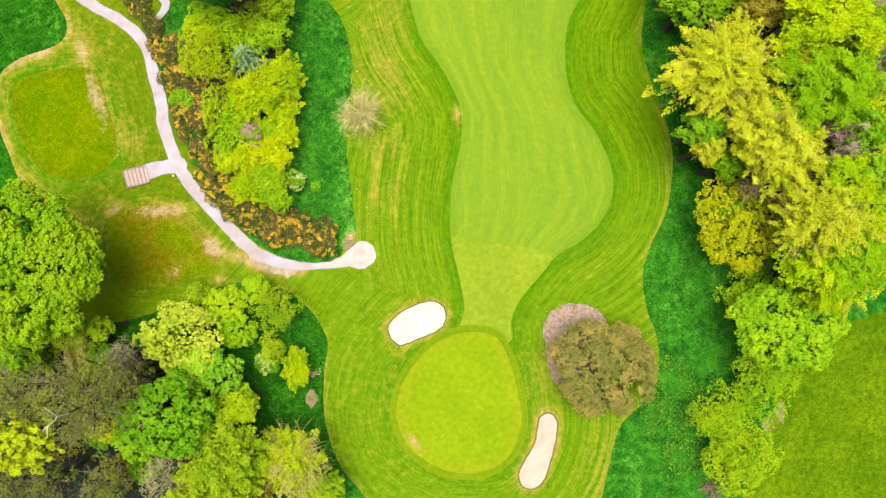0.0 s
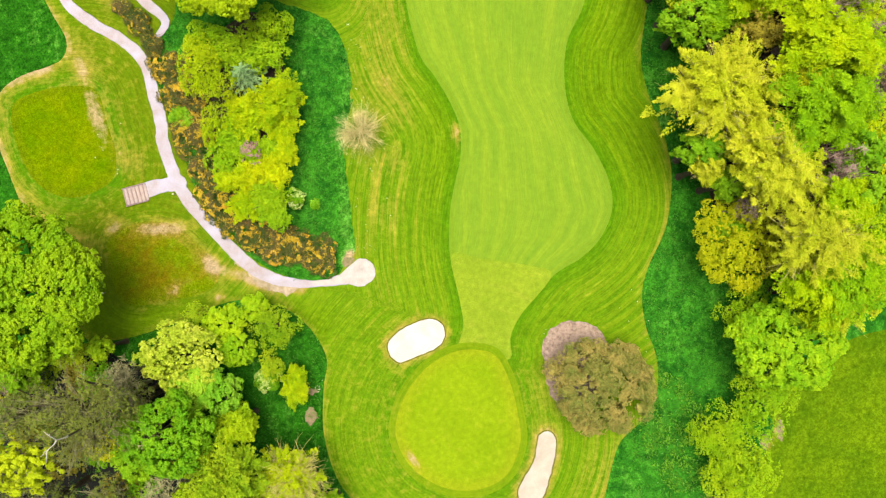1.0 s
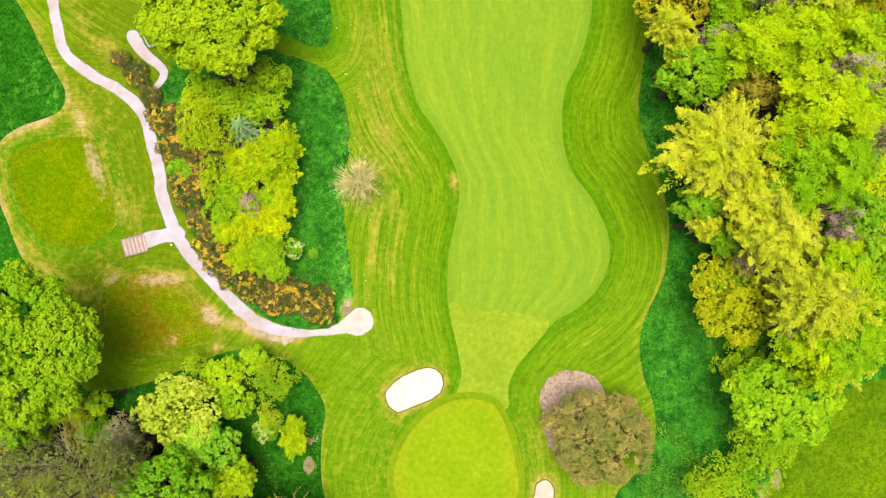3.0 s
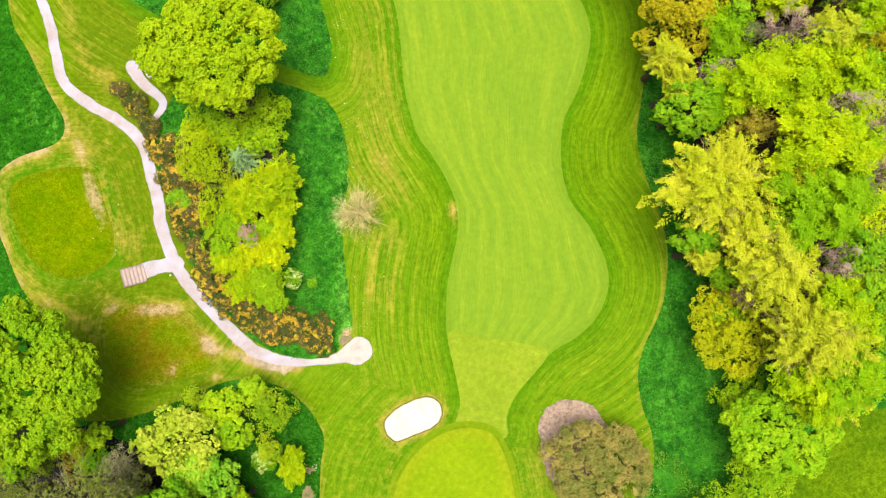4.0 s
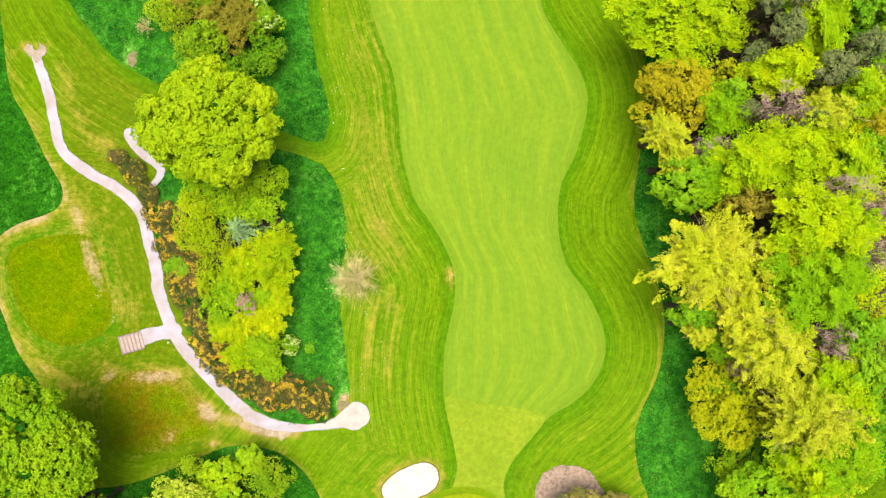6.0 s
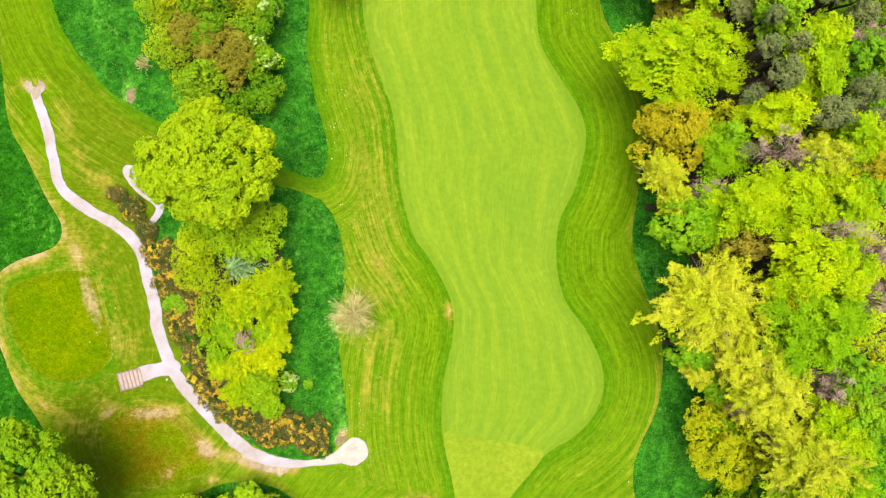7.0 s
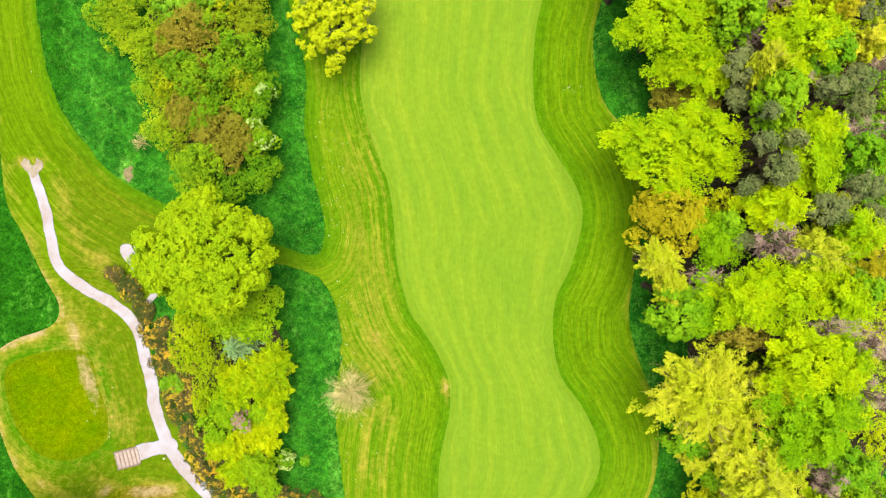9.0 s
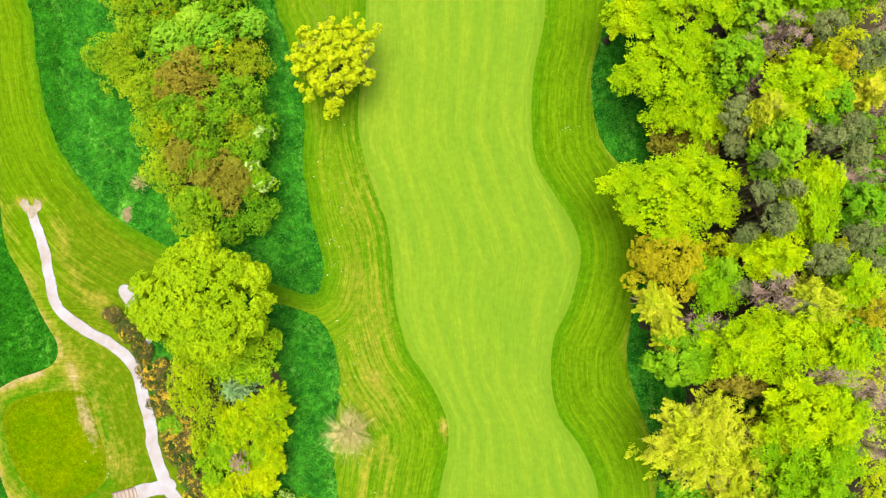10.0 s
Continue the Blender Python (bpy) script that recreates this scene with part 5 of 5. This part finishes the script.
def fill_wood(count, x0, x1, y0, y1, keep, kinds, tall, seed):
    """Lower trees that close the gaps between the tall ones."""
    rng = np.random.default_rng(seed)
    taken = [row[:3] for row in OAKS + GREENS + MAPLES + BEECHES + LARCHES + OLIVES + BRONZES + ORANGES + GREYS + PALES + YELLOWS + PINES + FEATHERED + BLONDS + SYCAMORES + HAZELS + BARE_WOODS]
    for _ in range(count):
        x, y, r = rng.uniform(x0, x1), rng.uniform(y0, y1), rng.uniform(2.2, 3.8)
        if not keep(x, y) or any((x - a) ** 2 + (y - b) ** 2 < (0.92 * c) ** 2 for a, b, c in taken):
            continue
        taken.append((x, y, r))
        leaves, label, star, slim = kinds[rng.integers(0, len(kinds))]
        if leaves == "twig":
            bare_tree((x, y, r, tall * rng.uniform(0.75, 1.05)), label, "twig", "bare_tree", "leafless trees of the wood", 18, 5, 0.08, 0.32, 0.6)
        else:
            tree((x, y, r, tall * rng.uniform(0.75, 1.1)), leaves, label, "young_tree", "lower trees of the wood", lobe=0.22, leaf=0.42, slim=slim, puff=0.6, star=star, rag=0.25, full=0.8)


FILL = [("lime", "green young tree between taller trees", 0.5, 0.5), ("beech", "yellow-green young tree between taller trees", 0.7, 0.35), ("olive", "olive young tree between taller trees", 0.3, 0.5),
        ("maple", "yellow-green young tree between taller trees", 0.6, 0.35), ("twig", "leafless grey-brown tree among green trees", 0, 0)]
fill_wood(170, 40, 62, -2, 90, lambda x, y: x > 39 + 0.05 * (40 - y) and y > 0.4 * (x - 60), FILL, 13, 31)
fill_wood(60, -66, -20, -44, -14, lambda x, y: y < -14 - 0.75 * (x + 44) and not (x < -34 and y < -24), [FILL[0], FILL[2], FILL[4]], 9, 32)


def undergrowth(x, y, r, leaves, label, star):
    rng = np.random.default_rng(int(abs(x) * 70 + abs(y) * 130))
    ob = plant("undergrowth_shrub", x, y)
    h = r * rng.uniform(2.0, 4.2)
    part("stem", mesh("stem", *tube((0, 0, -0.1), (0, 0, h * 0.6), 0.09, 0.04, 5, 0, rng, 3), M["bark"]), ob)
    part("foliage", leaf_mesh("foliage", crown_lumps(r, h, rng, 0.24, 0.42, 0.45, 0.7, 0.25, 0.15, 0.62, star), M[leaves]), ob)
    tagged(ob, label, "shrub", "undergrowth of the woods")


rng = np.random.default_rng(77)
KINDS = [("lime", "green young shrub under the trees"), ("olive", "olive shrub under the trees"), ("bronze", "brown shrub under the trees"), ("lime", "fresh green shrub under the trees")]
for i in range(90):
    if i < 50:
        x, y = rng.uniform(34, 58), rng.uniform(-4, 84)
    elif i < 74:
        x, y = rng.uniform(-58, -20), rng.uniform(-34, -13)
    else:
        x, y = rng.uniform(-37, -26), rng.uniform(52, 80)
    leaves, label = KINDS[rng.integers(0, 4)]
    if x > 0 and x < 36 + 0.06 * (40 - y) or (x < 0 and y < 0 and x > -22 - 0.7 * (y + 30)):
        continue
    undergrowth(x, y, rng.uniform(1.5, 2.6), leaves, label, 0.6)
for x, y, r, leaves in ((-57, -13.5, 2.4, "lime"), (-53, -14.6, 2.2, "hazel"), (-61, -14, 2.5, "lime"), (-49.5, -14.2, 1.8, "bronze"), (-46, -14.5, 2.0, "lime")):
    undergrowth(x, y, r, leaves, "green shrub at the foot of tall trees", 0.6)
spruce(-26.9, 26.4, 3.2, 7.5)


def blossom_shrub(x, y, r, petals="pale", label="pale flowering shrub", h=0.0, open_by=0.0):
    rng = np.random.default_rng(int(abs(x) * 70))
    ob = plant("flowering_shrub", x, y)
    h = h or 1.7 * r
    part("stem", mesh("stem", *tube((0, 0, -0.1), (0, 0, 0.7 * h), 0.06, 0.03, 5, 0, rng, 3), M["bark"]), ob)
    part("foliage", leaf_mesh("foliage", crown_lumps(r, h, rng, 0.25, 0.22, 0.8, 1.0, 0.25, 0.0, 0.28, 0.3, open_by), M["lime"]), ob)
    part("blossom", leaf_mesh("blossom", crown_lumps(1.04 * r, 1.03 * h, rng, 0.25, 0.2, 0.8, 0.6, 0.3, 0.2, 0.3, 0.0, open_by), M[petals]), ob, "small flowers")["kind"] = "stuff"
    tagged(ob, label, "shrub")


blossom_shrub(-36.3, 20.8, 1.15, "pale", "pale green shrub among the gorse")
blossom_shrub(-24.5, -15.9, 1.4, "white_flower", "white flowering shrub in long grass")
blossom_shrub(-20.8, 9.7, 1.1, "white_flower", "white flowering shrub beside the maples", 3.0)
blossom_shrub(-26.2, 15.7, 1.3, "mauve", "mauve flowering shrub among the maples", 5.2)
blossom_shrub(-23.0, 61.3, 1.1, "white_flower", "white blossoming shrub at the copse's edge", 8.3, 0.2)
blossom_shrub(-22.8, 54.6, 1.1, "white_flower", "white blossoming shrub at the copse's edge", 8.2, 0.2)
blossom_shrub(-24.3, 56.6, 0.9, "white_flower", "white blossoming shrub at the copse's edge", 8.4, 0.2)
blossom_shrub(-18.3, 9.0, 0.45, "pale", "tiny pale green shrub in long grass")
bare_tree((-41.2, 54.8, 1.6, 2.6), "low tan wispy leafless bush beside the copse", "twig_straw", "leafless_bush", "", 30, 8, 0.02, 0.7)
bare_tree((38.3, -34.2, 2.4, 2.0), "low grey leafless bush at the field's edge", "twig", "leafless_bush", "", 30, 8, 0.03, 0.7)

# ---- timber steps up to the tee ----
steps = plant("timber_steps", -43.0, 10.1)
steps.rotation_euler = (0, 0, radians(15))
steps.scale = (0.86, 0.92, 1)


def box(a, b, c, material, bevel=0.02):
    bm = bmesh.new()
    bmesh.ops.create_cube(bm, size=1)
    bmesh.ops.scale(bm, vec=(a, b, c), verts=bm.verts)
    bmesh.ops.bevel(bm, geom=bm.edges[:], offset=bevel, segments=1, affect="EDGES")
    me = bpy.data.meshes.new("box")
    bm.to_mesh(me)
    bm.free()
    me.materials.append(material)
    return me


sleeper, tread = box(0.17, 2.6, 0.2, M["wood"]), box(0.45, 2.5, 0.16, M["tread"])
for i in range(6):
    part("sleeper", sleeper, steps).location = (-1.6 + 0.62 * i, 0, 0.42 - 0.05 * i)
    part("tread", tread, steps, "pinkish gravel tread").location = (-1.29 + 0.62 * i, 0, 0.38 - 0.05 * i)
for side in (-1, 1):
    part("side_board", box(3.8, 0.12, 0.25, M["wood"]), steps).location = (0.05, side * 1.36, 0.3)
tagged(steps, "weathered timber sleeper steps at the tee", "steps")


# ---- long grass ----
def tufts(name, ring, density, label, avoid=(), size=0.3, material="blade"):
    rng = np.random.default_rng(len(ring))
    lo, hi = ring.min(0), ring.max(0)
    n = int((hi - lo).prod() * density)
    p = rng.uniform(lo, hi, (n, 2))
    p = p[inside(p, ring)]
    for a in avoid:
        p = p[~inside(p, a)]
    p = p[np.array([noise.noise((x * 0.35, y * 0.35, 3.0)) for x, y in p]) + rng.normal(0, 0.25, len(p)) > -0.1]
    p = np.repeat(p, 3, 0) + rng.normal(0, 0.1, (len(p) * 3, 2))
    m = len(p)
    s = size * rng.uniform(0.5, 1.4, m)
    c = np.column_stack([p, relief(p[:, 0], p[:, 1]) + 0.16 + s * 0.25])
    up = rng.normal(0, 0.7, (m, 3)) + (0, 0, 0.75)
    v = cards(c, np.cross(up, rng.normal(size=(m, 3))) + (0, 0, 0.5), s, 0.3, rng, up)
    tagged(new(name, leaf_mesh(name, v, M[material])), label, "grass", "", "stuff")


tufts("long_grass", rough_a, 7, "tufts of dark green long grass under trees")
tufts("long_grass", rough_b, 5, "tufts of dark green long grass beside the copse")
east = np.array([(28, -40), (44, -40), (44, 75), (22, 75)])
tufts("long_grass", east, 5, "tufts of dark green long grass along the wood", (mown,))
south = np.array([(-52, -36), (-14, -36), (-14, -5), (-52, -5)])
tufts("long_grass", south, 5, "tufts of dark green long grass under trees", (mown,))

weeds = ellipse(33.5, -24, 5.0, 9, 15)
tufts("weeds", weeds, 11, "bright green nettles and weeds in long grass", (mown,), 0.42, "weed")


def flecks(name, spots, label, size, material):
    """Small pale daisies, stones and scraps on the turf."""
    rng = np.random.default_rng(len(spots))
    v, f = [], []
    for x, y in spots:
        r, h, n = size * rng.uniform(0.5, 1.3), 0.05, 6
        a = rng.uniform(0, 6.28) + np.arange(n) * 2 * math.pi / n
        z = float(relief(x, y)) + 0.1
        at = len(v)
        v += [(x + r * math.cos(q) * rng.uniform(0.7, 1.2), y + r * math.sin(q) * rng.uniform(0.7, 1.2), z) for q in a] + [(x, y, z + h)]
        f += [(at + i, at + (i + 1) % n, at + n) for i in range(n)]
    tagged(new(name, mesh(name, np.array(v), f, M[material])), label, "flowers", "", "stuff")


rng = np.random.default_rng(21)
spots = [(rng.normal(0, 1.6) + np.interp(y, (0, 20, 40, 75), (-10.5, -11, -13.5, -16)), y) for y in rng.uniform(2, 72, 130)]
spots += [(rng.normal(-47, 1.6), rng.normal(16, 3)) for _ in range(9)] + [(rng.normal(28, 1.2), rng.normal(-6, 3)) for _ in range(8)] + [(rng.normal(20, 1.2), rng.normal(63, 0.8)) for _ in range(9)]
flecks("daisies", spots, "scattered pale daisies in the mown grass", 0.062, "petal_white")
spots = [(rng.normal(15.0, 0.35), rng.normal(-11.0, 1.2)) for _ in range(9)] + [(rng.normal(-17.9, 0.5), rng.normal(-17.4, 0.5)) for _ in range(8)] + [(rng.normal(46.3, 0.5), rng.normal(-25.3, 0.6)) for _ in range(8)]
flecks("stones", spots, "small pale stones on the ground", 0.09, "petal_white")
spots = [(rng.uniform(-58, -44), rng.uniform(52, 85)) for _ in range(60)] + [(rng.normal(34, 2.5), rng.normal(-27, 4)) for _ in range(40)]
flecks("buttercups", [p for p in spots], "yellow and white wild flowers in long grass", 0.05, "petal_white")


def marker_post(x, y):
    ob = plant("marker_post", x, y)
    rng = np.random.default_rng(1)
    post = part("post", mesh("post", *tube((0, 0, -0.1), (0, 0, 0.9), 0.07, 0.07, 8, 0, rng, 3), M["wood"]), ob)
    part("cap", mesh("cap", *tube((0, 0, 0.9), (0, 0, 1.0), 0.16, 0.02, 8, 0, rng, 3), M["petal_white"]), post, "white cap")
    tagged(ob, "small timber marker post with a white cap", "post", "marker posts")


marker_post(-37.6, 10.2)
marker_post(-47.2, -3.6)


def white_rail(points):
    """A low white railing with a corner, beside the narrow path."""
    ob = plant("white_railing", *points[0])
    rng = np.random.default_rng(2)
    o = np.array([points[0][0], points[0][1]])
    for x, y in points:
        p = np.array([x, y]) - o
        part("post", mesh("post", *tube((*p, -0.1), (*p, 1.05), 0.06, 0.05, 6, 0, rng, 3), M["white_paint"]), ob)
    for a, b in zip(points, points[1:]):
        for z in (0.5, 0.95):
            p, q = np.array(a) - o, np.array(b) - o
            part("rail", mesh("rail", *tube((*p, z), (*q, z), 0.055, 0.055, 6, 0, rng, 2), M["white_paint"]), ob)
    tagged(ob, "low white painted railing beside the narrow path", "railing")


white_rail([(-41.9, 40.1), (-41.3, 38.95), (-40.7, 37.85), (-39.75, 38.35)])
